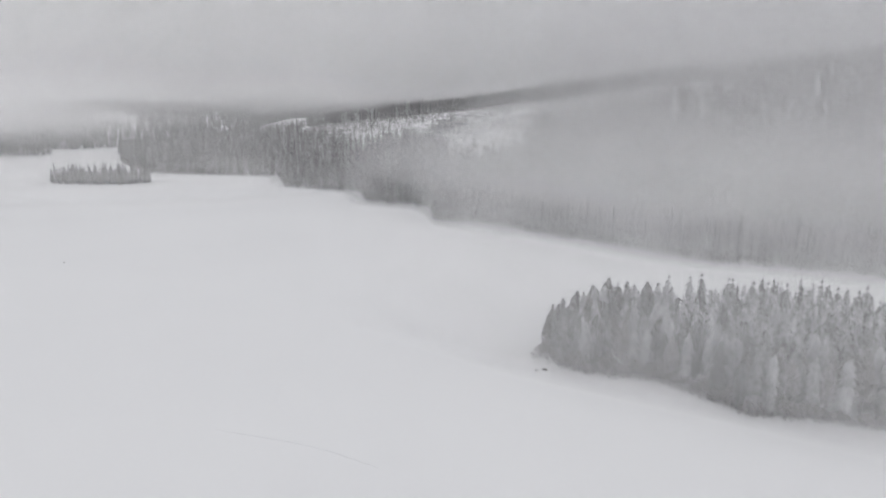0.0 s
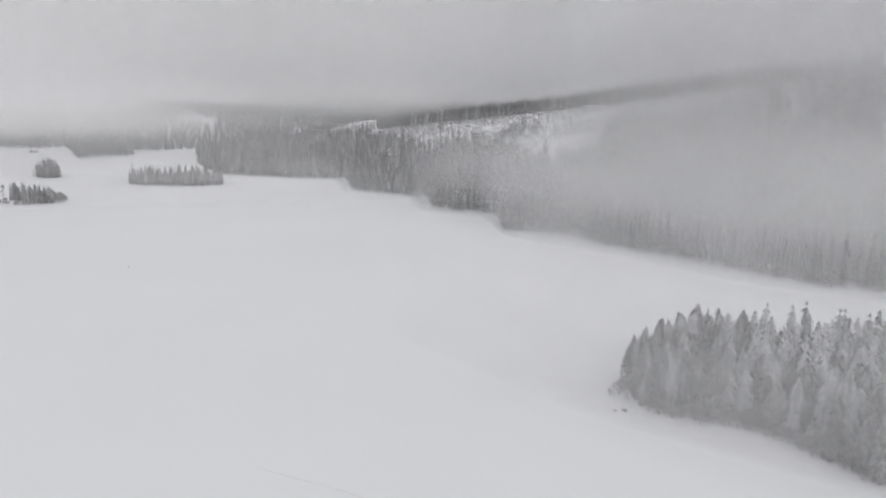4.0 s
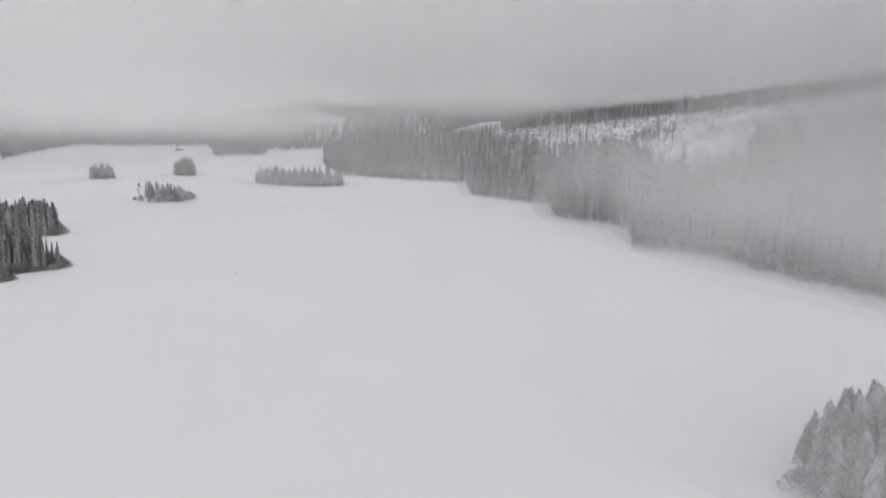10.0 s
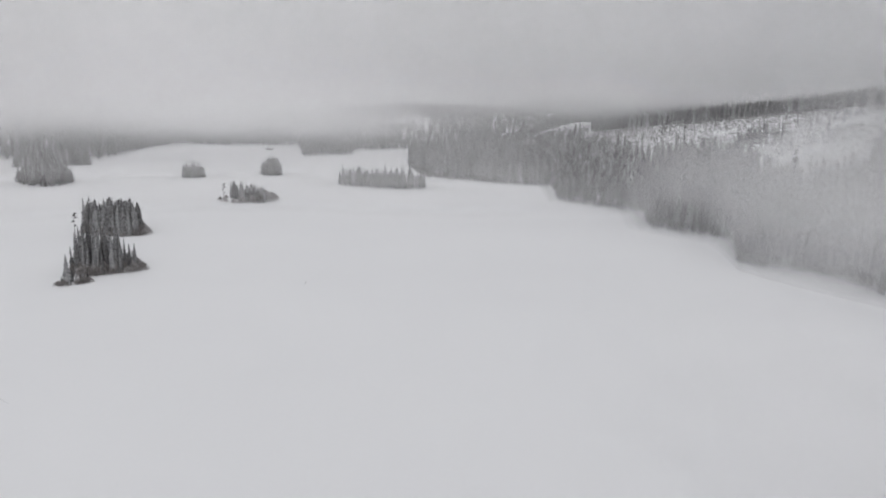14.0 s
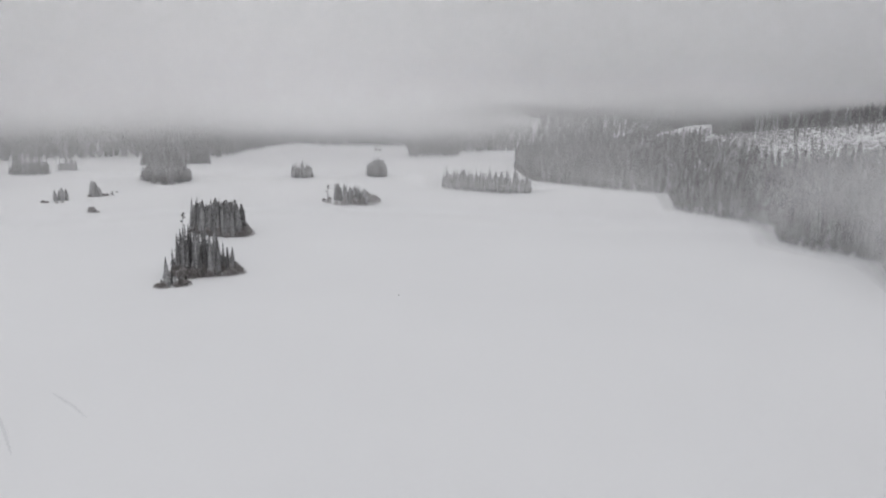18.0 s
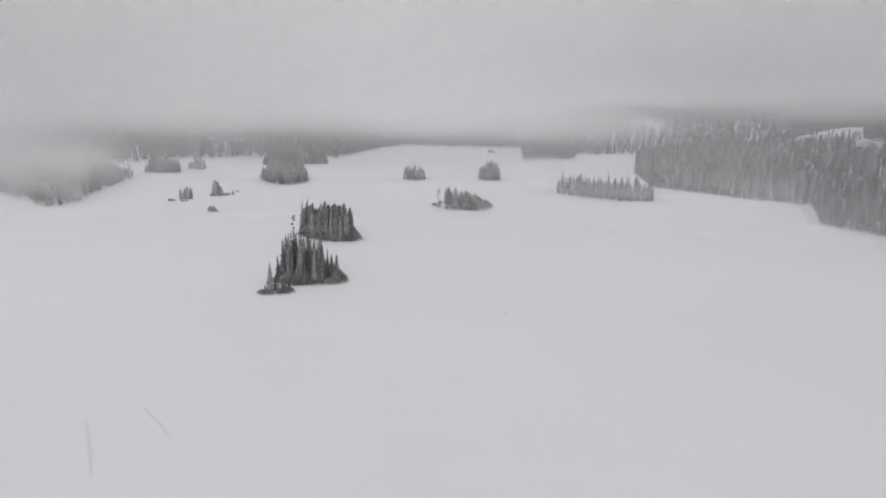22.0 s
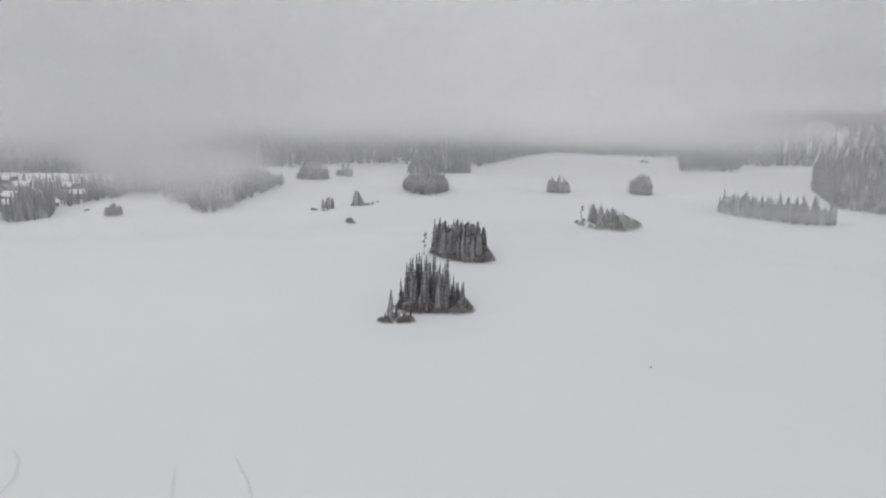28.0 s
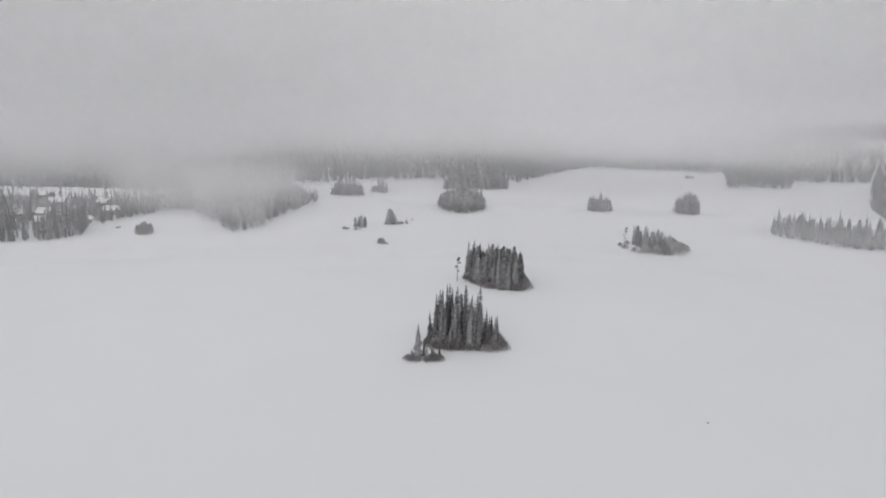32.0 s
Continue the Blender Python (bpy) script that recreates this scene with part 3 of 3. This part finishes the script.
def forest(name, label, where, box, gap, kinds, seed, size=(0.6, 1.12), mat=None, dome=None):
    """ONE mesh of many trees on a jittered grid over box, wherever where(x, y) says so."""
    r = np.random.default_rng(seed)
    xs, ys = np.meshgrid(np.arange(box[0], box[2], gap), np.arange(box[1], box[3], gap))
    x = xs.ravel() + r.uniform(-0.48, 0.48, xs.size) * gap
    y = ys.ravel() + r.uniform(-0.48, 0.48, xs.size) * gap
    ok = where(x, y)
    x, y = x[ok], y[ok]
    z = height(x, y) - 0.3
    pick, turn = r.integers(0, len(kinds), len(x)), r.uniform(0, 6.283, len(x))
    s = r.uniform(*size, len(x)) * np.where(r.uniform(size=len(x)) < 0.12, 0.6, 1)
    if dome:
        s = s * (0.7 + 0.3 * ease(inland(dome, x, y), 0, 6))
    verts, faces, base = [], [], 0
    for k, (v, f) in enumerate(kinds):
        mine = pick == k
        c, n = (np.cos(turn[mine]) * s[mine])[:, None], (np.sin(turn[mine]) * s[mine])[:, None]
        pv = np.stack([c * v[:, 0] - n * v[:, 1] + x[mine][:, None], n * v[:, 0] + c * v[:, 1] + y[mine][:, None],
                       s[mine][:, None] * v[:, 2] + z[mine][:, None]], -1)
        count = len(pv)
        verts.append(pv.reshape(-1, 3))
        faces.append((f[None] + (base + np.arange(count) * len(v))[:, None, None]).reshape(-1, 3))
        base += count * len(v)
    me = fast_mesh(name, np.concatenate(verts), np.concatenate(faces), mat or FOREST)
    rime = [np.repeat(r.uniform(0, 1, int((pick == k).sum())), len(v)) for k, (v, f) in enumerate(kinds)]
    me.attributes.new("rime", "FLOAT", "POINT").data.foreach_set("value", np.concatenate(rime).astype(np.float32))
    return tagged(new(name, me), label, "forest", kind="stuff")


def open_ground(x, y):
    free = np.ones(np.shape(x), bool)
    for c in CLEARINGS:
        free &= inland(c, x, y) < 0
    return free


def on_east(lo, hi):
    return lambda x, y: (lambda d: (d > lo) & (d < hi) & open_ground(x, y))(inland(EAST, x, y))


def along_shore(x, y):
    d = inland(EAST, x, y)
    return (d > -0.5) & (d < 4)


forest("shore_forest", "dense frosted spruce forest along the lake shore", on_east(2.5, 42), (145, -160, 460, 800), 3.7, MID, 11, (0.55, 1.2))
forest("shore_thicket", "rimed willow thicket along the foot of the forest", along_shore, (145, -100, 420, 600), 2.1, ROUND, 34, (0.28, 0.62), BRUSH)
forest("hillside_forest", "frosted spruce forest climbing a hillside", on_east(42, 170), (185, -200, 1000, 780), 4.4, LOW, 12, (0.55, 1.2))
forest("hillside_forest", "frosted spruce forest on a foggy hillside", on_east(170, 480), (300, -220, 760, 780), 6.4, LOW, 13, (0.6, 1.2))
forest("hillside_forest", "dark spruce forest on a far hill", on_east(120, 480), (860, 380, 1250, 780), 7.5, FAR, 29, (0.9, 1.4))
forest("hilltop_forest", "dark spruce forest under low fog on a hill", on_east(480, 1000), (600, -250, 1250, 780), 10.5, FAR, 14, (1.0, 1.6))
forest("ridge_forest", "tall dark spruces along the upper edge of a snowy clearing",
       lambda x, y: (inland(CUTOVER, x, y) < 0) & (inland(CUTOVER, x, y) > -32) & (x > 560) & (y > 60), (555, 60, 640, 540), 4.6, MID, 35, (1.0, 1.45))
forest("cutover_brush", "rimed brush and young spruces on a cut slope", lambda x, y: (inland(CUTOVER, x, y) > 1) & (inland(WHITE_SLOPE, x, y) < 0)
       & (np.sin(x * 0.05 + 1.3 * np.sin(y * 0.03)) + np.sin(y * 0.07 + x * 0.02) > -1.75),
       (310, 60, 600, 540), 3.4, SCRUB, 15, (0.08, 0.28), BRUSH)
forest("sparse_trees", "single spruces left standing on a snowy clearing", lambda x, y: (inland(CUTOVER, x, y) > 3) & (inland(WHITE_SLOPE, x, y) < 0),
       (310, 60, 600, 540), 30, LOW, 28, (0.35, 0.85))
forest("sparse_trees", "dark clump of spruces left on a snowy clearing", lambda x, y: np.hypot((x - 424) * 0.7, y - 245) < 16, (395, 225, 455, 265), 5.0, LOW, 36, (0.4, 0.8))
forest("point_forest", "rime-covered spruces deep in the wooded point", lambda x, y: (inland(POINT, x, y) > 1) & ((inland(POINT, x, y) >= 9.5) | (x >= 62) | (y <= -100)),
       (20, -260, 105, 0), 3.2, [(v * [1.1, 1.1, 1], f) for v, f in MID[1:3] + MID[4:6]] + ROUND[:1], 16, (0.66, 0.88), RIMED_FOREST)
forest("far_forest", "hazy spruce forest on the far shore", lambda x, y: (lambda d: (d > 1) & (d < 60))(inland(NORTH, x, y)), (-620, 640, 700, 1100), 5.4, LOW, 17)
forest("far_forest", "foggy spruce forest behind the far shore", lambda x, y: (lambda d: (d >= 60) & (d < 420) & open_ground(x, y))(inland(NORTH, x, y)), (-820, 660, 600, 1450), 9.4, FAR, 18, (0.9, 1.3))
forest("hilltop_forest", "dark spruce forest on far hills below the cloud", lambda x, y: (np.maximum(inland(NORTH, x, y), inland(EAST, x, y)) > 8) & open_ground(x, y) & ((y >= 780) | (inland(EAST, x, y) < 0)),
       (600, 700, 1350, 1500), 9.8, FAR, 30, (0.9, 1.4))
COTTAGES = [(-239, 434, 25, 8.5, 6, 2.8, LOGS, "log cottage with a thick snow roof among trees"),
            (-262, 404, -10, 8, 6, 2.8, RED, "faded red cottage with a snowy roof near the shore"),
            (-276, 440, 15, 9, 6.5, 3.0, LOGS, "weathered log house with a snow-covered roof"),
            (-238, 402, 40, 5, 4, 2.2, LOGS, "small dark shore shed under snow"),
            (-300, 410, 5, 9, 6.5, 3.0, RED, "red board house with white trim under snow"),
            (-296, 462, -15, 8, 6, 2.8, LOGS, "log cottage at the edge of a snowy field"),
            (-250, 380, 20, 7, 5.5, 2.6, LOGS, "low log house half hidden by shore spruces"),
            (-254, 455, -20, 8, 6, 2.8, RED, "faded red house with a snow-laden roof")]


def by_cottage(x, y):
    """True on and just lakeward of each cottage, where the scrub is cut back."""
    near = np.zeros(np.shape(x), bool)
    for cx, cy, *_ in COTTAGES:
        near |= (np.hypot(x - cx, y - cy) < 6.5) | (np.hypot(x - cx - 2, y - cy + 8) < 3.5)
    return near


forest("village_forest", "dark spruce wood along the village shore", lambda x, y: (lambda d: (d > 2) & (d < 24))(inland(WEST, x, y)) & (x < -205) & ~by_cottage(x, y) & (np.sin(x * 0.21) + np.sin(y * 0.17 + x * 0.05) + 0.6 * np.sin(x * 0.53 + y * 0.41) > -1.0), (-430, 332, -200, 600), 3.0, MID, 19, (0.35, 1.0), DARK_FOREST)
forest("village_forest", "scattered spruces between cottages and a snowy field", lambda x, y: (inland(WEST, x, y) >= 24) & (x < -205) & ~by_cottage(x, y) & open_ground(x, y) & (np.sin(x * 0.21) + np.sin(y * 0.17 + x * 0.05) + 0.6 * np.sin(x * 0.53 + y * 0.41) > -0.35), (-430, 350, -200, 470), 4.2, MID, 32, (0.25, 0.8), DARK_FOREST)
forest("village_thicket", "rimed birch and willow scrub between the cottages", lambda x, y: (inland(WEST, x, y) > 3) & (x < -205) & ~by_cottage(x, y) & open_ground(x, y) & (np.sin(x * 0.17 + 2) + np.sin(y * 0.23 - x * 0.07) > -1.3), (-430, 334, -200, 470), 3.7, ROUND, 37, (0.28, 0.66), BRUSH)
forest("village_forest", "spruce forest behind a snowy field", lambda x, y: (inland(WEST, x, y) > 2) & (x < -205) & open_ground(x, y), (-640, 470, -200, 640), 6.0, LOW, 33, (0.6, 1.0))
forest("field_trees", "single frosted spruces on a snowy field", lambda x, y: (inland(CLEARINGS[1], x, y) > 0) & (np.sin(x * 0.09) + np.sin(y * 0.11) > 0.1), (-430, 450, -225, 575), 11, LOW, 31, (0.25, 0.7))
forest("peninsula_forest", "dense wood on a foggy peninsula", lambda x, y: (inland(WEST, x, y) > 1) & (x >= -205), (-205, 370, -120, 570), 3.8, MID + ROUND, 20, (0.75, 1.0))
for isle, seed, kinds in ((ISLE_H, 21, ROUND + MID[:2]), (ISLE_I, 22, MID + ROUND), (ISLE_J, 23, MID + ROUND), (ISLE_K, 24, MID + ROUND), (ISLE_D, 25, MID + ROUND[:2]), (ISLE_E, 26, MID + ROUND), (ISLE_G, 27, MID + ROUND[:2])):
    xs, ys = [p[0] for p in isle], [p[1] for p in isle]
    forest("island_wood", "dense frosted wood on a far island", lambda x, y: inland(isle, x, y) > 0.5, (min(xs), min(ys), max(xs), max(ys)), 3.0 if isle is ISLE_G else 2.1 if isle in (ISLE_D, ISLE_E) else 2.5, kinds, seed,
           (0.9, 1.3) if isle is ISLE_H else (0.5, 0.8) if isle is ISLE_G else (0.65, 0.95) if isle is ISLE_D else (0.8, 1.15) if isle is ISLE_E else (0.75, 1.1), None, None if isle in (ISLE_D, ISLE_E) else isle)


# ---- village on the western shore ----
def box(v0, v1):
    bm = bmesh.new()
    bmesh.ops.create_cube(bm, size=1)
    for v in bm.verts:
        v.co = [(a + b) / 2 + (b - a) * c for a, b, c in zip(v0, v1, v.co)]
    return bm


def made(name, bm, mat, parent, label="", bevel=0.03):
    if bevel:
        bmesh.ops.bevel(bm, geom=bm.edges[:], offset=bevel, segments=1, affect="EDGES")
    me = bpy.data.meshes.new(name)
    bm.to_mesh(me)
    bm.free()
    me.materials.append(mat)
    return part(name, me, parent, label)


def gable(wide, deep, eaves, ridge, thick, over):
    """A pitched roof slab with its ridge along x."""
    bm = bmesh.new()
    w, d = wide / 2 + over, deep / 2 + over
    low = eaves - over * (ridge - eaves) / (deep / 2)
    ring = [(-d, low), (0, ridge), (d, low), (d, low + thick), (0, ridge + thick * 1.2), (-d, low + thick)]
    a = [bm.verts.new((-w, y, z)) for y, z in ring]
    b = [bm.verts.new((w, y, z)) for y, z in ring]
    bm.faces.new(a)
    bm.faces.new(b[::-1])
    for i in range(6):
        bm.faces.new((a[i], b[i], b[(i + 1) % 6], a[(i + 1) % 6]))
    bmesh.ops.recalc_face_normals(bm, faces=bm.faces[:])
    return bm


def cottage(x, y, turn, wide, deep, eaves, mat, label):
    house = new("cottage")
    z = float(height(x, y)) - 0.3
    house.matrix_basis = pose(x, y, z, 0, 0, turn)
    ridge = eaves + deep * 0.36
    bm = bmesh.new()
    w, d = wide / 2, deep / 2
    ring = [(-d, -0.5), (-d, eaves), (0, ridge), (d, eaves), (d, -0.5)]
    a = [bm.verts.new((-w, q, h)) for q, h in ring]
    b = [bm.verts.new((w, q, h)) for q, h in ring]
    bm.faces.new(a)
    bm.faces.new(b[::-1])
    for i in range(5):
        bm.faces.new((a[i], b[i], b[(i + 1) % 5], a[(i + 1) % 5]))
    bmesh.ops.recalc_face_normals(bm, faces=bm.faces[:])
    made("walls", bm, mat, house, bevel=0)
    made("roof", gable(wide, deep, eaves, ridge, 0.15, 0.55), LOGS, house, "dark board roof")
    made("roof_snow", gable(wide, deep, eaves + 0.19, ridge + 0.19, 0.5, 0.5), ROOF_SNOW, house, "thick snow on the roof", 0.12)
    chimney = made("chimney", box((wide * 0.2, -0.3, ridge - 0.6), (wide * 0.2 + 0.6, 0.3, ridge + 1.3)), STONE, house, "brick chimney")
    made("cap", box((wide * 0.2 - 0.1, -0.4, ridge + 1.3), (wide * 0.2 + 0.7, 0.4, ridge + 1.45)), ROOF_SNOW, chimney)
    for k in (-0.3, 0.0, 0.3):
        for side in (-1, 1):
            q = side * (d + 0.03)
            win = made("window", box((k * wide - 0.5, q - 0.05, 1.0), (k * wide + 0.5, q + 0.05, 2.2)), TRIM, house)
            made("pane", box((k * wide - 0.4, q + side * 0.05 - 0.02, 1.1), (k * wide + 0.4, q + side * 0.05 + 0.02, 2.1)), GLASS, win, "dark glass pane", 0)
    made("door", box((-w - 0.06, -0.5, 0.1), (-w + 0.04, 0.5, 2.1)), LOGS, house, "plain board door")
    return tagged(house, label, "house", group="cottages on the shore")


for spec in COTTAGES:
    cottage(*spec)


def rock(x, y, size, label):
    stone = new("rock")
    bm = bmesh.new()
    bmesh.ops.create_icosphere(bm, subdivisions=3, radius=1)
    for v in bm.verts:
        v.co *= 1 + 0.25 * noise.noise(v.co * 1.3 + Vector((x, y, 0)))
        v.co = Vector((v.co.x * size, v.co.y * size * 0.7, v.co.z * size * 0.55))
    cap = bm.copy()
    bmesh.ops.delete(cap, geom=[f for f in cap.faces if f.normal.z < 0.55], context="FACES")
    for v in cap.verts:
        v.co += Vector((0, 0, 0.06 * size))
    made("stone", bm, STONE, stone, bevel=0)
    made("snow_cap", cap, ROOF_SNOW, stone, "snow lying on the stone", 0)
    stone.matrix_basis = pose(x, y, float(height(x, y)) + size * 0.15, 0, 0, x * 37 % 360)
    return tagged(stone, label, "rock")


rock(20.5, -16.5, 0.7, "small dark boulder in the snow off the point")
rock(19.2, -15.2, 0.4, "small snow-capped boulder off the wooded point")
rock(-217, 396, 1.6, "dark snow-capped boulder by the village shore")
rock(22, 159.5, 0.35, "single small stone poking out of the lake snow")


def track(points, wide, label):
    """A shallow sledge rut pressed into the lake snow: a low berm on each side of a packed strip."""
    ob = new("sledge_track")
    for name, mat, off, half, top in (("rut", PACKED, 0, wide * 0.5, 0.012), ("berm", SNOW, wide * 0.62, wide * 0.16, 0.06), ("berm", SNOW, -wide * 0.62, wide * 0.16, 0.05)):
        bm = bmesh.new()
        rows = []
        n = 24
        for i in range(n + 1):
            s = i / n * (len(points) - 1)
            k = min(int(s), len(points) - 2)
            p, q = Vector(points[k]), Vector(points[k + 1])
            c = p.lerp(q, s - k)
            side = Vector((-(q - p).y, (q - p).x)).normalized()
            taper = math.sin(math.pi * min(max(i / n, 0.02), 0.98)) ** 0.5
            wob = 0.12 * math.sin(3.1 * i)
            rows.append([bm.verts.new((*(c + side * (off + wob + u * half * taper)), h * taper)) for u, h in ((-1, 0.004), (-0.4, top), (0.4, top), (1, 0.004))])
        for a, b in zip(rows, rows[1:]):
            for k in range(3):
                bm.faces.new((a[k], a[k + 1], b[k + 1], b[k]))
        bmesh.ops.recalc_face_normals(bm, faces=bm.faces[:])
        made(name, bm, mat, ob, bevel=0)
    return tagged(ob, label, "track", kind="structure")


track([(-33.5, 19), (-31.5, 11), (-30, 5), (-29, -2), (-29, -11)], 0.22, "faint line of old prints in the lake snow")
track([(-65.5, 120), (-64, 117), (-61.5, 112), (-59, 105.5)], 0.55, "faint rut pressed into the lake snow")
track([(-74.5, 117), (-72.5, 110), (-71, 104), (-69.2, 96)], 0.6, "faint curved rut in the lake snow")
track([(-104, 123), (-101, 119.5), (-98.5, 114), (-98, 108)], 0.6, "faint rut in the snow off the shore")


# ---- fog ----
def bank(line, tall, mat, label, sheets=1, step=10.0, foot=-2.0):
    """Fog that hangs along a line on the plan: thin sheets one behind the other, from the ground up, gently bowed and uneven."""
    pts = [Vector((x, y, 0)) for x, y in line]
    v, f, uv = [], [], []
    for sheet in range(sheets):
        base = len(v)
        for n in range(41):
            s = n / 40 * (len(pts) - 1)
            i = min(int(s), len(pts) - 2)
            p = pts[i].lerp(pts[i + 1], s - i)
            out = (p - Vector((-55, -10, 0))).normalized() * step * (sheet + 0.35 * math.sin(3 * s))
            for k in range(7):
                q = k / 6
                v.append((p.x + out.x + 2 * math.sin(2 * s + k), p.y + out.y + 2 * math.cos(1.6 * s + k), foot + (tall - foot) * q))
                uv.append((n / 40, q))
        for n in range(40):
            for k in range(6):
                a = base + n * 7 + k
                f.append((a, a + 7, a + 8, a + 1))
    me = fast_mesh("fog_bank", v, f, mat)
    layer = me.uv_layers.new(name="UVMap")
    layer.data.foreach_set("uv", np.array([uv[i] for q in f for i in q], np.float32).ravel())
    me.polygons.foreach_set("use_smooth", np.ones(len(f), bool))
    return tagged(new("fog_bank", me), label, "fog", kind="stuff")


def arc(radius, start, end, cx=-55, cy=-10, bow=0.05):
    """Places on a ring, by bearings in degrees (0 north, 90 east)."""
    out = []
    for i in range(13):
        b = radians(start + (end - start) * i / 12)
        r = radius * (1 + bow * math.sin(9 * b + radius))
        out.append((cx + r * math.sin(b), cy + r * math.cos(b)))
    return out


HAZE = "thin winter haze over the lake"
LOW_CLOUD = "low cloud resting on the forest"
bank(arc(320, -64, 140), 84, mist("haze_middle", 4, 30, 0.135, 0.8, 0.008, 0.25, (46, 82), 12, (0.14, 0.14), 1), HAZE, 2, 9, 1)
bank(arc(480, -52, 62), 200, mist("haze_islands", 8, 50, 0.10, 0.8, 0.008, 0.3, (90, 190), 10, (0.2, 0.2), 4), HAZE, 2, 12, 4)
bank(arc(645, -110, -4, bow=0.012), 400, mist("cloud_west", 6, 36, 0.24, 0.3, 0.006, 0.15, None, 12, (0.1, 0.2), 3), LOW_CLOUD, 6, 7, 3)
bank(arc(668, -95, 37, bow=0.02), 400, mist("cloud_foot", 16, 54, 0.24, 0.04, 0.006, 0.2, None, 14, (0.2, 0.22), 6), LOW_CLOUD, 7, 8, 6)
bank(arc(775, -95, 42), 500, mist("cloud_north", 18, 48, 0.24, 0.05, 0.005, 0, None, 14, (0.2, 0.13), 10), LOW_CLOUD, 7, 10, 10)
bank(arc(790, 28, 72, bow=0.01), 500, mist("cloud_east", 45, 74, 0.24, 0.1, 0.006, 0, None, 16, (0.3, 0.25), 30), LOW_CLOUD, 7, 9, 30)
bank(arc(1260, -95, 170), 900, mist("cloud_far", 92, 135, 0.24, 0.06, 0.004, 0, None, 24, (0.1, 0.1), 60), LOW_CLOUD, 7, 12, 60)
bank(arc(2300, -120, 190), 2000, mist("cloud_end", -60, 20, 1.0, 0.9, 0.003, 0), LOW_CLOUD)
bank(arc(700, 62, 200), 700, mist("cloud_hill", 78, 112, 0.24, 0.1, 0.005, 0, None, 24, (0.12, 0.2), 50), LOW_CLOUD, 7, 10, 50)
bank([(142, -300), (146, -140), (142, -60), (138, -30), (140, 0), (154, 50), (164, 100), (196, 134), (198, 174), (234, 214), (234, 270)], 70, mist("shore_fog", -30, 8, 0.24, 0.85, 0.014, 0.28, (20, 60), 14, (0.2, 0.5), -5, 0.965), "fog drifting along the wooded shore", 8, 6, -2)
bank([(190, 120), (196, 172), (236, 206), (232, 268), (284, 332), (264, 372), (240, 432)], 24, mist("shore_mist", -10, 2, 0.09, 0.9, 0.02, 0.3, (6, 22), 6, (0.2, 0.25), -4, 0.965), "thin mist along the wooded shore", 4, 5, -2)
bank([(200, -300), (240, -80), (280, 60), (325, 150), (375, 230)], 175, mist("slope_fog", -10, 30, 0.24, 0.7, 0.01, 0.35, (95, 165), 20, (0.2, 0.66), 8, 0.965), "fog creeping up the wooded slope", 8, 7, 8)
bank([(21, 46), (18, 18), (16, -12), (14.5, -45), (13, -70), (16, -110), (22, -150)], 36, mist("point_fog", -30, 6, 0.17, 0.9, 0.02, 0.3, (24, 35), 3, (0.38, 0.1), -3, 0.97), "thin fog round the wooded point", 3, 1.4)
# 0.85 greys this fog's colour in place of weaker light on it
PENINSULA_FOG = mist("peninsula_fog", 0, 12, 0.22, 0.6, 0.02, 0.25, (18, 42), 8, (0.2, 0.2), -1, 0.85)
bank([(-178, 396), (-150, 388), (-126, 392)], 40, PENINSULA_FOG, "fog lying on the wooded peninsula", 3, 11, 0)
bank([(-246, 428), (-205, 430), (-165, 432), (-112, 440)], 44, PENINSULA_FOG, "fog lying on the wooded peninsula", 6, 15, 0)
bank([(118, 392), (150, 372), (185, 352), (222, 344)], 20, mist("island_fog", -4, 2, 0.19, 0.9, 0.03, 0.3, (6, 18), 5, (0.3, 0.3), 0, 0.9), "thin fog at the foot of a long island", 2, 5, 0)
